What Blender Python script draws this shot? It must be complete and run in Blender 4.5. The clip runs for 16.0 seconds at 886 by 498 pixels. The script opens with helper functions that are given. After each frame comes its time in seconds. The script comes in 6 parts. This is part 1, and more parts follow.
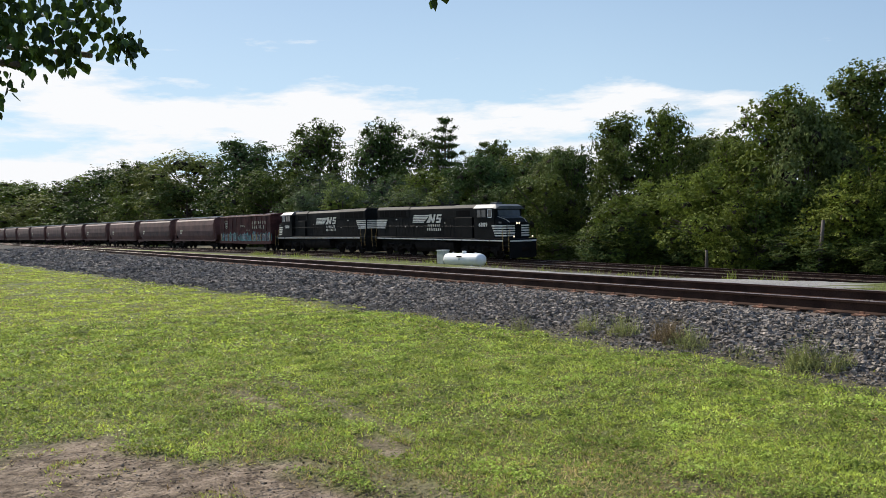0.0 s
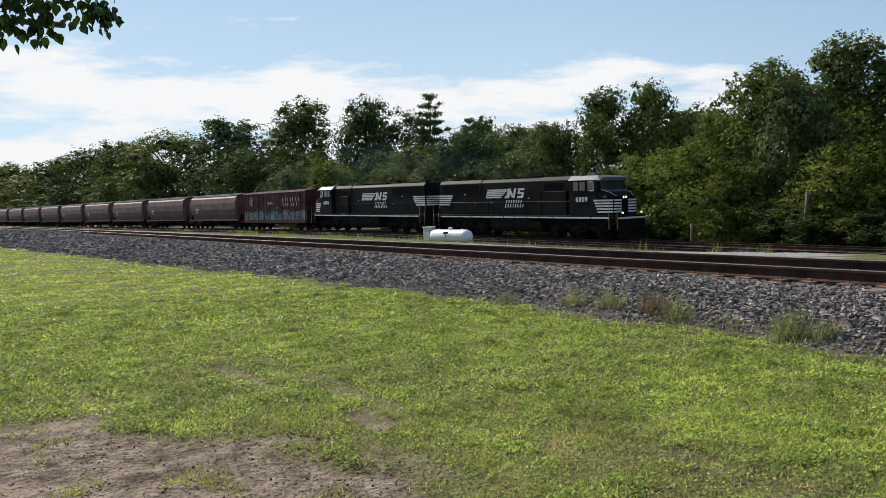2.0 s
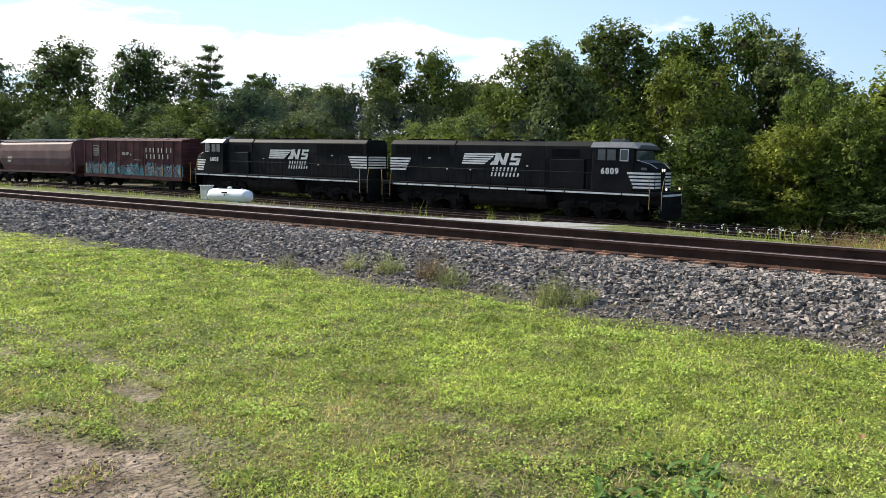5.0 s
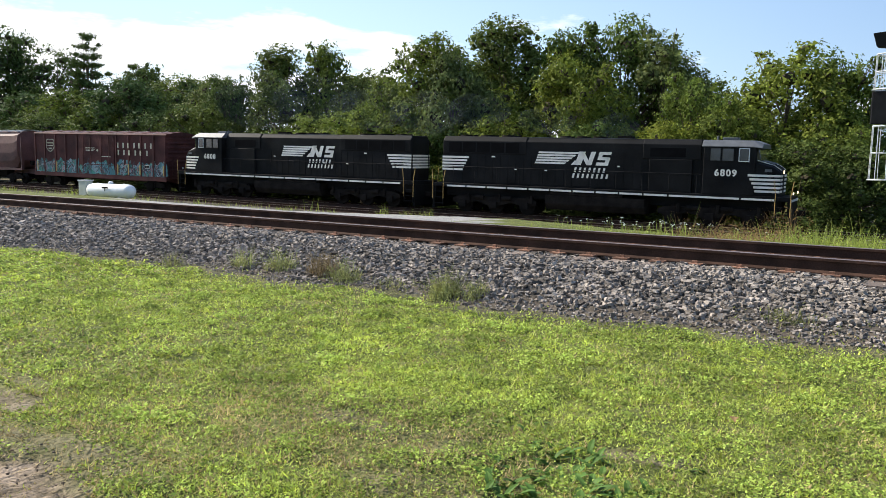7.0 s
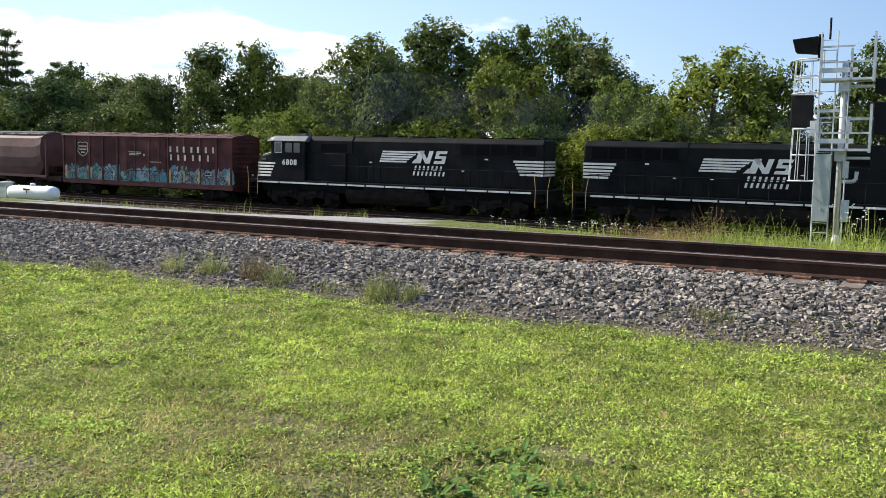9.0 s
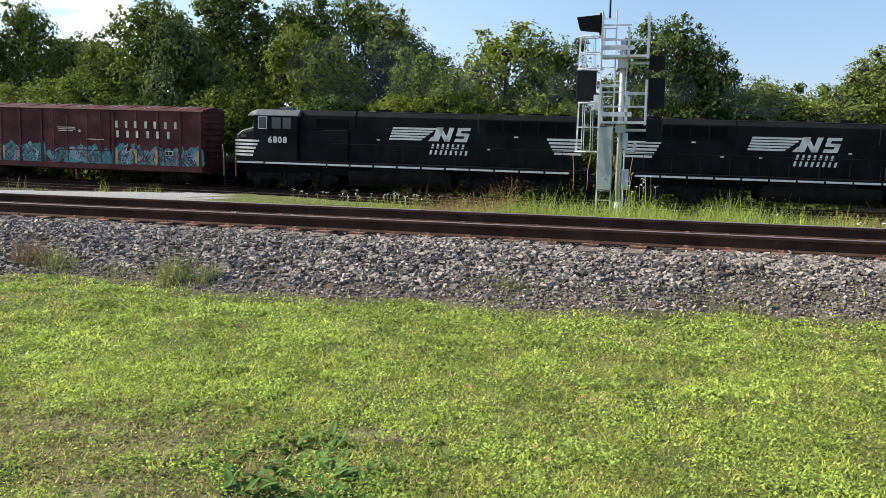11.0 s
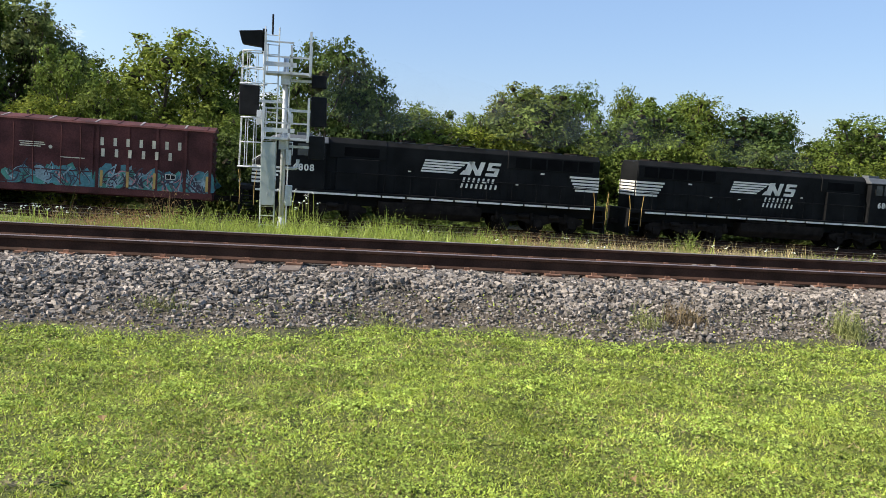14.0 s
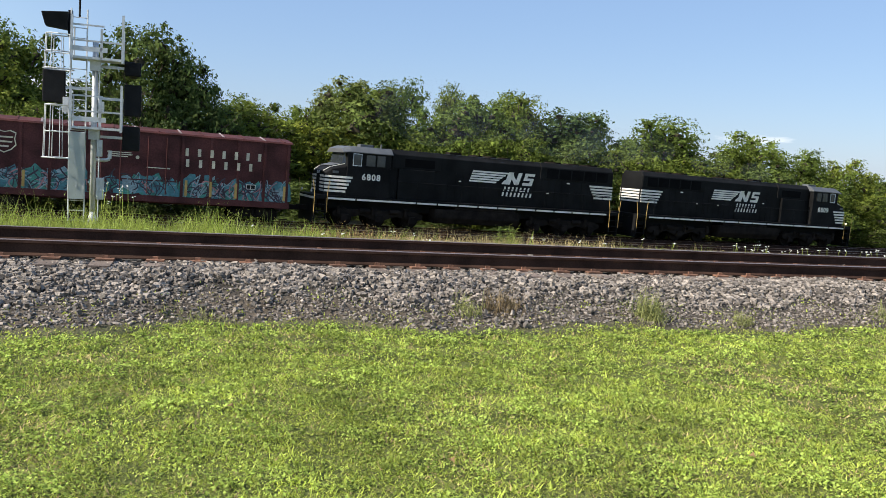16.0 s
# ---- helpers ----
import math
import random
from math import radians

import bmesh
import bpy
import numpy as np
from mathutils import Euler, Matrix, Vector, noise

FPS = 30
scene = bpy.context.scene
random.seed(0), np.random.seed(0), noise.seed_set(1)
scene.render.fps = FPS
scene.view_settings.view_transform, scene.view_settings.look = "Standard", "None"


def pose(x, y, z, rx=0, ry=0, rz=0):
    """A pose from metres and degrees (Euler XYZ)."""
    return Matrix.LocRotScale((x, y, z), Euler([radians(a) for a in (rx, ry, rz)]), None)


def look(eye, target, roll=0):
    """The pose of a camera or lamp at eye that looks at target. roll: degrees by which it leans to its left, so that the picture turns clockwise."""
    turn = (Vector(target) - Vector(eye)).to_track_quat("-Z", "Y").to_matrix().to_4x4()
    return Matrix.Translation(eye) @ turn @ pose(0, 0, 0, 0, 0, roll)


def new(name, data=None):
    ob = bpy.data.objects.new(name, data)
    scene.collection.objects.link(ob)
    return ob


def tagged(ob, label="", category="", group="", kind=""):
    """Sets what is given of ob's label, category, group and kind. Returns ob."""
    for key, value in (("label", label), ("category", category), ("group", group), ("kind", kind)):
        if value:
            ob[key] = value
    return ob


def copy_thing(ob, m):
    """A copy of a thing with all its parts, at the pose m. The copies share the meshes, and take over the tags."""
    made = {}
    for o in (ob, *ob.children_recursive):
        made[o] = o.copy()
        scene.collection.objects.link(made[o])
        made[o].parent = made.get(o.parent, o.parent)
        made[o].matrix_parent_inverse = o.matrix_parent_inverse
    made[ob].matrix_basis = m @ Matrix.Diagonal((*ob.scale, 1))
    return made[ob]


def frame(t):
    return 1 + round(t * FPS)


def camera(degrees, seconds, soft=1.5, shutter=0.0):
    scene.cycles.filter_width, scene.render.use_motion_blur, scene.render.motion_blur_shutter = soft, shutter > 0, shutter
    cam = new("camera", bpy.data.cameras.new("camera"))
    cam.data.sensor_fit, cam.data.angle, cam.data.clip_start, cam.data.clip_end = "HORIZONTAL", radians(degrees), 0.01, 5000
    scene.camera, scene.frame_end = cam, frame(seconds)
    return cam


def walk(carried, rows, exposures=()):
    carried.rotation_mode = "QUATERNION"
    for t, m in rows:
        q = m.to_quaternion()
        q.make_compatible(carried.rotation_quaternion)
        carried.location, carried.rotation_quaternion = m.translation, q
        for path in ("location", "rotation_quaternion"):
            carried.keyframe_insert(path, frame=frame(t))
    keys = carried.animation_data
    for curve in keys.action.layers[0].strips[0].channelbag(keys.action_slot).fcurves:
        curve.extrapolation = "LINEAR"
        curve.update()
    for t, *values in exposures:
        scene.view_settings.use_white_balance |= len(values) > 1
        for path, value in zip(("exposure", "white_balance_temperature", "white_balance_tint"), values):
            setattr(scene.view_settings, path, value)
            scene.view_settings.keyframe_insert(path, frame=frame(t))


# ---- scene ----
# World: x along the near track, y across it away from the camera, z up; the lawn is at z = 0.
cam = camera(55.9, 16.0, soft=0.7)
CAMERA_ROWS = [
    (0.0, pose(0.030, -0.131, 1.673, 88.42, 1.49, 58.51)),
    (0.5, pose(0.005, -0.101, 1.658, 89.45, 1.99, 59.06)),
    (1.0, pose(0.004, -0.101, 1.653, 88.46, 2.28, 58.89)),
    (1.5, pose(-0.010, -0.097, 1.647, 87.63, 2.39, 58.09)),
    (2.0, pose(-0.024, -0.094, 1.636, 86.82, 2.16, 57.55)),
    (2.5, pose(-0.023, -0.094, 1.635, 86.17, 1.79, 56.79)),
    (3.0, pose(-0.035, -0.102, 1.643, 84.80, 1.22, 52.63)),
    (3.5, pose(-0.060, -0.062, 1.655, 83.52, 0.65, 46.90)),
    (4.0, pose(-0.067, -0.042, 1.654, 83.41, 0.26, 45.20)),
    (6.5, pose(-0.030, -0.037, 1.663, 84.15, -0.67, 37.49)),
    (7.0, pose(-0.036, -0.035, 1.668, 83.70, -0.51, 35.51)),
    (7.5, pose(-0.030, -0.032, 1.670, 83.95, -0.58, 33.62)),
    (8.0, pose(-0.024, -0.038, 1.670, 84.24, -0.87, 33.33)),
    (8.2, pose(-0.028, -0.055, 1.670, 84.17, -0.61, 33.63)),
    (10.3, pose(-0.018, 0.017, 1.691, 82.63, -1.09, 21.46)),
    (10.5, pose(-0.031, 0.031, 1.694, 82.41, -1.22, 20.05)),
    (11.0, pose(-0.074, 0.075, 1.708, 81.98, -0.62, 17.54)),
    (11.5, pose(-0.047, 0.084, 1.719, 82.18, -0.58, 15.83)),
    (12.0, pose(-0.010, 0.096, 1.731, 82.74, -0.86, 11.12)),
    (12.5, pose(-0.003, 0.114, 1.722, 82.64, -2.36, 4.74)),
    (13.0, pose(0.020, 0.099, 1.734, 83.18, -2.24, 1.75)),
    (13.5, pose(0.040, 0.094, 1.742, 83.95, -2.76, -0.59)),
    (14.0, pose(0.066, 0.109, 1.732, 83.75, -3.17, -4.79)),
    (14.5, pose(0.084, 0.102, 1.728, 83.17, -3.30, -8.85)),
    (15.0, pose(0.106, 0.108, 1.730, 82.97, -3.55, -12.19)),
    (15.5, pose(0.109, 0.072, 1.725, 83.79, -3.78, -14.34)),
    (16.0, pose(0.117, 0.071, 1.704, 84.10, -3.72, -16.51)),
]
walk(cam, CAMERA_ROWS, exposures=[(0.0, 0.25), (0.7, 0.16), (2.4, 0.22), (3.4, 0.76), (14.0, 0.73), (16.0, 0.62)])

# ---- sky and sun ----
SUN_TO = Vector((-0.97, -0.15, 0.0)).normalized()
SUN_ELEV = radians(38)
sun_dir = Vector((SUN_TO.x * math.cos(SUN_ELEV), SUN_TO.y * math.cos(SUN_ELEV), math.sin(SUN_ELEV)))
world = bpy.data.worlds.new("sky")
scene.world = world
world.use_nodes = True
wn, wl = world.node_tree.nodes, world.node_tree.links
bg = wn["Background"]
sky = wn.new("ShaderNodeTexSky")
sky.sky_type, sky.sun_disc = "NISHITA", False
sky.sun_elevation, sky.sun_rotation = SUN_ELEV, math.atan2(SUN_TO.x, SUN_TO.y)
sky.air_density, sky.dust_density, sky.ozone_density = 1.0, 0.5, 1.5
wtc = wn.new("ShaderNodeTexCoord")
wmap = wn.new("ShaderNodeMapping")
wmap.inputs["Scale"].default_value = (1.6, 1.6, 7.0)
wl.new(wtc.outputs["Generated"], wmap.inputs[0])
wno = wn.new("ShaderNodeTexNoise")
wno.inputs["Scale"].default_value, wno.inputs["Detail"].default_value, wno.inputs["Roughness"].default_value = 2.6, 10, 0.58
wl.new(wmap.outputs[0], wno.inputs[0])
wsep = wn.new("ShaderNodeSeparateXYZ")
wl.new(wtc.outputs["Generated"], wsep.inputs[0])
# clouds gather towards the west, low over the horizon
west = wn.new("ShaderNodeMapRange")
west.inputs[1].default_value, west.inputs[2].default_value, west.inputs[3].default_value, west.inputs[4].default_value = 0.25, -0.8, -0.22, 0.09
wl.new(wsep.outputs[0], west.inputs[0])
low = wn.new("ShaderNodeMapRange")
low.inputs[1].default_value, low.inputs[2].default_value, low.inputs[3].default_value, low.inputs[4].default_value = 0.05, 0.27, 0.1, -0.2
wl.new(wsep.outputs[2], low.inputs[0])
add1 = wn.new("ShaderNodeMath")
add2 = wn.new("ShaderNodeMath")
wl.new(wno.outputs[0], add1.inputs[0]); wl.new(west.outputs[0], add1.inputs[1])
wl.new(add1.outputs[0], add2.inputs[0]); wl.new(low.outputs[0], add2.inputs[1])
wr = wn.new("ShaderNodeValToRGB")
wr.color_ramp.elements[0].position, wr.color_ramp.elements[1].position = 0.52, 0.62
wl.new(add2.outputs[0], wr.inputs[0])
wmix = wn.new("ShaderNodeMixRGB")
wl.new(wr.outputs[0], wmix.inputs[0])
# thin summer haze evens out the clear sky
haze = wn.new("ShaderNodeMixRGB")
haze.inputs[0].default_value = 0.5
haze.inputs[2].default_value = (2.6, 4.15, 7.3, 1)
wl.new(sky.outputs[0], haze.inputs[1])
# bright veil round the sun's quarter, thickest low down
veil_w, veil_z, veil_f, veil = wn.new("ShaderNodeMapRange"), wn.new("ShaderNodeMapRange"), wn.new("ShaderNodeMath"), wn.new("ShaderNodeMixRGB")
veil_w.inputs[1].default_value, veil_w.inputs[2].default_value = -0.05, -0.75
veil_z.inputs[1].default_value, veil_z.inputs[2].default_value, veil_z.inputs[3].default_value, veil_z.inputs[4].default_value = 0.1, 0.4, 0.62, 0.08
veil_f.operation = "MULTIPLY"
wl.new(wsep.outputs[0], veil_w.inputs[0]); wl.new(wsep.outputs[2], veil_z.inputs[0])
wl.new(veil_w.outputs[0], veil_f.inputs[0]); wl.new(veil_z.outputs[0], veil_f.inputs[1])
wl.new(veil_f.outputs[0], veil.inputs[0])
veil.inputs[2].default_value = (6.9, 9.1, 10.4, 1)
wl.new(haze.outputs[0], veil.inputs[1])
wl.new(veil.outputs[0], wmix.inputs[1])
wmix.inputs[2].default_value = (9.4, 9.5, 9.7, 1)
wl.new(wmix.outputs[0], bg.inputs[0])
bg.inputs[1].default_value = 0.086
sun = new("sun", bpy.data.lights.new("sun", "SUN"))
sun.data.energy, sun.data.angle, sun.data.color = 5.0, radians(0.6), (1.0, 0.93, 0.82)
sun.matrix_basis = look(sun_dir * 100, (0, 0, 0))

# ---- materials ----
def material(name, colour, rough=0.7, metal=0.0, vary=0.25, scale=3.0, fine=40.0, bump=0.0, random_tint=0.0, other=None, spec=0.5, island=False, translucent=0.0, own_hue=False):
    """A surface with stains at a large scale, grain at a fine one, and relief."""
    m = bpy.data.materials.new(name)
    m.use_nodes = True
    n, l = m.node_tree.nodes, m.node_tree.links
    b = n["Principled BSDF"]
    b.inputs["Roughness"].default_value, b.inputs["Metallic"].default_value = rough, metal
    b.inputs["Specular IOR Level"].default_value = spec
    tc = n.new("ShaderNodeTexCoord")
    big, small = n.new("ShaderNodeTexNoise"), n.new("ShaderNodeTexNoise")
    for tex, sc in ((big, scale), (small, fine)):
        tex.inputs["Scale"].default_value, tex.inputs["Detail"].default_value = sc, 5
        l.new(tc.outputs["Object"], tex.inputs["Vector"])
    ramp = n.new("ShaderNodeValToRGB")
    ramp.color_ramp.elements[0].position, ramp.color_ramp.elements[1].position = 0.33, 0.67
    dark = [c * (1 - vary) for c in colour]
    light = other if other else [min(1, c * (1 + vary)) for c in colour]
    ramp.color_ramp.elements[0].color, ramp.color_ramp.elements[1].color = (*dark, 1), (*light, 1)
    l.new(big.outputs[0], ramp.inputs[0])
    grain = n.new("ShaderNodeMapRange")
    grain.inputs[1].default_value, grain.inputs[2].default_value = 0.3, 0.7
    grain.inputs[3].default_value, grain.inputs[4].default_value = 1 - vary * 0.6, 1 + vary * 0.6
    l.new(small.outputs[0], grain.inputs[0])
    mul = n.new("ShaderNodeVectorMath")
    mul.operation = "SCALE"
    l.new(ramp.outputs[0], mul.inputs[0])
    l.new(grain.outputs[0], mul.inputs["Scale"])
    out = mul.outputs[0]
    if random_tint:
        src = n.new("ShaderNodeNewGeometry").outputs["Random Per Island"] if island else n.new("ShaderNodeObjectInfo").outputs["Random"]
        r = n.new("ShaderNodeMapRange")
        r.inputs[3].default_value, r.inputs[4].default_value = 1 - random_tint, 1 + random_tint
        l.new(src, r.inputs[0])
        mul2 = n.new("ShaderNodeVectorMath")
        mul2.operation = "SCALE"
        l.new(out, mul2.inputs[0])
        l.new(r.outputs[0], mul2.inputs["Scale"])
        out = mul2.outputs[0]
    if own_hue:
        # each plant leans a little to blue-green or to yellow
        hue, mul3 = n.new("ShaderNodeValToRGB"), n.new("ShaderNodeVectorMath")
        hue.color_ramp.elements[0].color, hue.color_ramp.elements[1].color = (0.78, 0.86, 0.98, 1), (1.25, 1.1, 0.85, 1)
        l.new(n.new("ShaderNodeObjectInfo").outputs["Random"], hue.inputs[0])
        mul3.operation = "MULTIPLY"
        l.new(out, mul3.inputs[0])
        l.new(hue.outputs[0], mul3.inputs[1])
        out = mul3.outputs[0]
    l.new(out, b.inputs["Base Color"])
    if bump:
        bp = n.new("ShaderNodeBump")
        bp.inputs["Strength"].default_value, bp.inputs["Distance"].default_value = bump, 0.02
        l.new(small.outputs[0], bp.inputs["Height"])
        l.new(bp.outputs[0], b.inputs["Normal"])
    if translucent:
        tr, mix = n.new("ShaderNodeBsdfTranslucent"), n.new("ShaderNodeMixShader")
        l.new(out, tr.inputs["Color"])
        mix.inputs[0].default_value = translucent
        l.new(b.outputs[0], mix.inputs[1])
        l.new(tr.outputs[0], mix.inputs[2])
        l.new(mix.outputs[0], n["Material Output"].inputs["Surface"])
    return m


BLACK = material("black_paint", (0.0105, 0.0105, 0.0105), 0.6, vary=0.4, scale=0.8, fine=25, spec=0.08)
GRIME = material("truck_grime", (0.017, 0.0135, 0.011), 0.9, spec=0.1, vary=0.4, scale=2, fine=30, bump=0.3)
WHITE = material("white_paint", (0.74, 0.71, 0.63), 0.5, vary=0.12, scale=2, fine=30)
ROOFGREY = material("cab_roof_paint", (0.09, 0.094, 0.098), 0.5, vary=0.18, scale=2, fine=30)
YELLOW = material("yellow_paint", (0.42, 0.28, 0.08), 0.5, vary=0.15)
MAROON = material("faded_maroon_paint", (0.078, 0.026, 0.024), 0.7, spec=0.2, vary=0.4, scale=0.9, fine=14, bump=0.05)
HOPPERPAINT = material("faded_oxide_paint", (0.115, 0.052, 0.044), 0.7, vary=0.35, scale=0.6, fine=10, bump=0.05, random_tint=0.15)
TEAL = material("teal_spray_paint", (0.07, 0.21, 0.23), 0.6, vary=0.35, scale=2.5, fine=9)
GREENSPRAY = material("sea_green_spray_paint", (0.06, 0.24, 0.19), 0.6, vary=0.4, scale=3, fine=11)
PALEBLUE = material("pale_blue_spray_paint", (0.27, 0.37, 0.39), 0.6, vary=0.3, scale=3, fine=12)
DARKSPRAY = material("dark_spray_paint", (0.045, 0.035, 0.05), 0.6, vary=0.3)
PINKSPRAY = material("pink_spray_paint", (0.42, 0.2, 0.2), 0.6, vary=0.3)
RAILSIDE = material("rusty_rail", (0.048, 0.026, 0.018), 0.85, spec=0.15, vary=0.4, scale=3, fine=50, bump=0.2)
RAILTOP = material("polished_rail_head", (0.34, 0.24, 0.2), 0.36, metal=0.75, vary=0.15, scale=2, fine=60)
PLATE = material("rusty_tie_plate", (0.2, 0.1, 0.06), 0.8, vary=0.3, scale=6, fine=50, random_tint=0.25)
TIE = material("weathered_timber_tie", (0.16, 0.12, 0.095), 0.9, vary=0.35, scale=4, fine=30, bump=0.5, random_tint=0.25)
STONE = material("ballast_stone", (0.215, 0.185, 0.157), 0.9, spec=0.15, vary=0.35, scale=9, fine=60, bump=0.5, random_tint=0.65, island=True)
BARESTONE = material("single_ballast_stone", (0.225, 0.195, 0.165), 0.9, spec=0.2, vary=0.3, scale=4, fine=40, bump=0.3, random_tint=0.5)
STEEL = material("galvanised_steel", (0.55, 0.56, 0.56), 0.45, metal=0.35, vary=0.15, scale=3, fine=30)
CASEGREY = material("grey_case_paint", (0.36, 0.39, 0.36), 0.5, vary=0.12, scale=2)
SIGNALBLACK = material("signal_black", (0.011, 0.011, 0.012), 0.65, spec=0.15, vary=0.3)
TANKWHITE = material("tank_white", (0.78, 0.78, 0.77), 0.4, vary=0.06, scale=2)
GRILLE = material("black_grille", (0.005, 0.005, 0.0053), 0.8, spec=0.05, vary=0.3, scale=2, fine=40)
GLASS = material("cab_glass", (0.03, 0.035, 0.04), 0.12, vary=0.2, spec=0.8)
BARK = material("bark", (0.10, 0.075, 0.055), 0.9, vary=0.4, scale=3, fine=20, bump=0.6)
WOODPOLE = material("grey_pole_wood", (0.15, 0.12, 0.095), 0.9, vary=0.3, scale=2, fine=30, bump=0.4)
LEAVES = {
    "mid": material("leaves_mid", (0.108, 0.148, 0.028), 0.65, spec=0.1, vary=0.35, scale=3.5, fine=16, random_tint=0.38, island=True, own_hue=True, translucent=0.25),
    "dark": material("leaves_dark", (0.082, 0.118, 0.032), 0.65, spec=0.1, vary=0.35, scale=3.5, fine=16, random_tint=0.38, island=True, own_hue=True, translucent=0.2),
    "yellow": material("leaves_yellow", (0.175, 0.215, 0.036), 0.65, spec=0.1, vary=0.3, scale=3.5, fine=16, random_tint=0.38, island=True, own_hue=True, translucent=0.3),
    "pale": material("leaves_pale", (0.13, 0.165, 0.055), 0.65, spec=0.1, vary=0.3, scale=3.5, fine=16, random_tint=0.38, island=True, own_hue=True, translucent=0.25),
}
# dark brown for crown cores, standing in for shade among the leaves
CROWN_SHADE = material("crown_core_shade", (0.05, 0.043, 0.028), 0.95, spec=0.1, vary=0.4, scale=8, fine=40)
NEARLEAF = material("near_leaves", (0.045, 0.08, 0.014), 0.5, spec=0.3, vary=0.3, scale=3, fine=20, random_tint=0.5, island=True, translucent=0.22)
GRASSBLADE = material("grass_blades", (0.445, 0.51, 0.092), 0.5, spec=0.3, vary=0.35, scale=1.3, fine=7, random_tint=0.5, island=True, translucent=0.42)
CLOVERLEAF = material("clover_leaves", (0.325, 0.405, 0.083), 0.7, spec=0.12, vary=0.4, scale=1.4, fine=8, random_tint=0.5, island=True, translucent=0.35)
DRYBLADE = material("dry_grass", (0.44, 0.34, 0.16), 0.8, vary=0.3, scale=1, fine=6, random_tint=0.4, island=True, translucent=0.3)
RUSTWEED = material("russet_weeds", (0.30, 0.185, 0.08), 0.8, vary=0.3, scale=1, fine=6, random_tint=0.4, island=True, translucent=0.3)
SCRUBWEED = material("grey_green_weeds", (0.27, 0.28, 0.105), 0.7, spec=0.15, vary=0.35, scale=2, fine=12, random_tint=0.4, island=True, translucent=0.25)
BROWNWEED = material("withered_weeds", (0.2, 0.15, 0.085), 0.8, spec=0.1, vary=0.35, scale=2, fine=12, random_tint=0.4, island=True, translucent=0.25)
MUDCRUMB = material("earth_crumbs", (0.19, 0.145, 0.105), 0.95, spec=0.1, vary=0.4, scale=20, fine=90, random_tint=0.6, island=True)
FIELDSTONE = material("brown_field_stone", (0.3, 0.22, 0.16), 0.85, spec=0.2, vary=0.3, scale=9, fine=60, bump=0.4)
GALVROOF = material("dull_galvanised_roof", (0.3, 0.25, 0.235), 0.6, metal=0.2, vary=0.35, scale=2, fine=14)
TALLWEED = material("tall_green_weeds", (0.29, 0.345, 0.06), 0.6, vary=0.3, scale=0.6, fine=5, random_tint=0.45, island=True, translucent=0.35)
BROADLEAF = material("broad_dock_leaves", (0.085, 0.155, 0.03), 0.6, spec=0.15, vary=0.35, scale=4, fine=30, random_tint=0.4, island=True, translucent=0.18)
FLOWER = material("white_flower_heads", (0.75, 0.75, 0.68), 0.8, vary=0.15)
LAMP = bpy.data.materials.new("headlamp_glow")
LAMP.use_nodes = True
LAMP.node_tree.nodes["Principled BSDF"].inputs["Emission Color"].default_value = (1, 0.8, 0.5, 1)
LAMP.node_tree.nodes["Principled BSDF"].inputs["Emission Strength"].default_value = 0.9


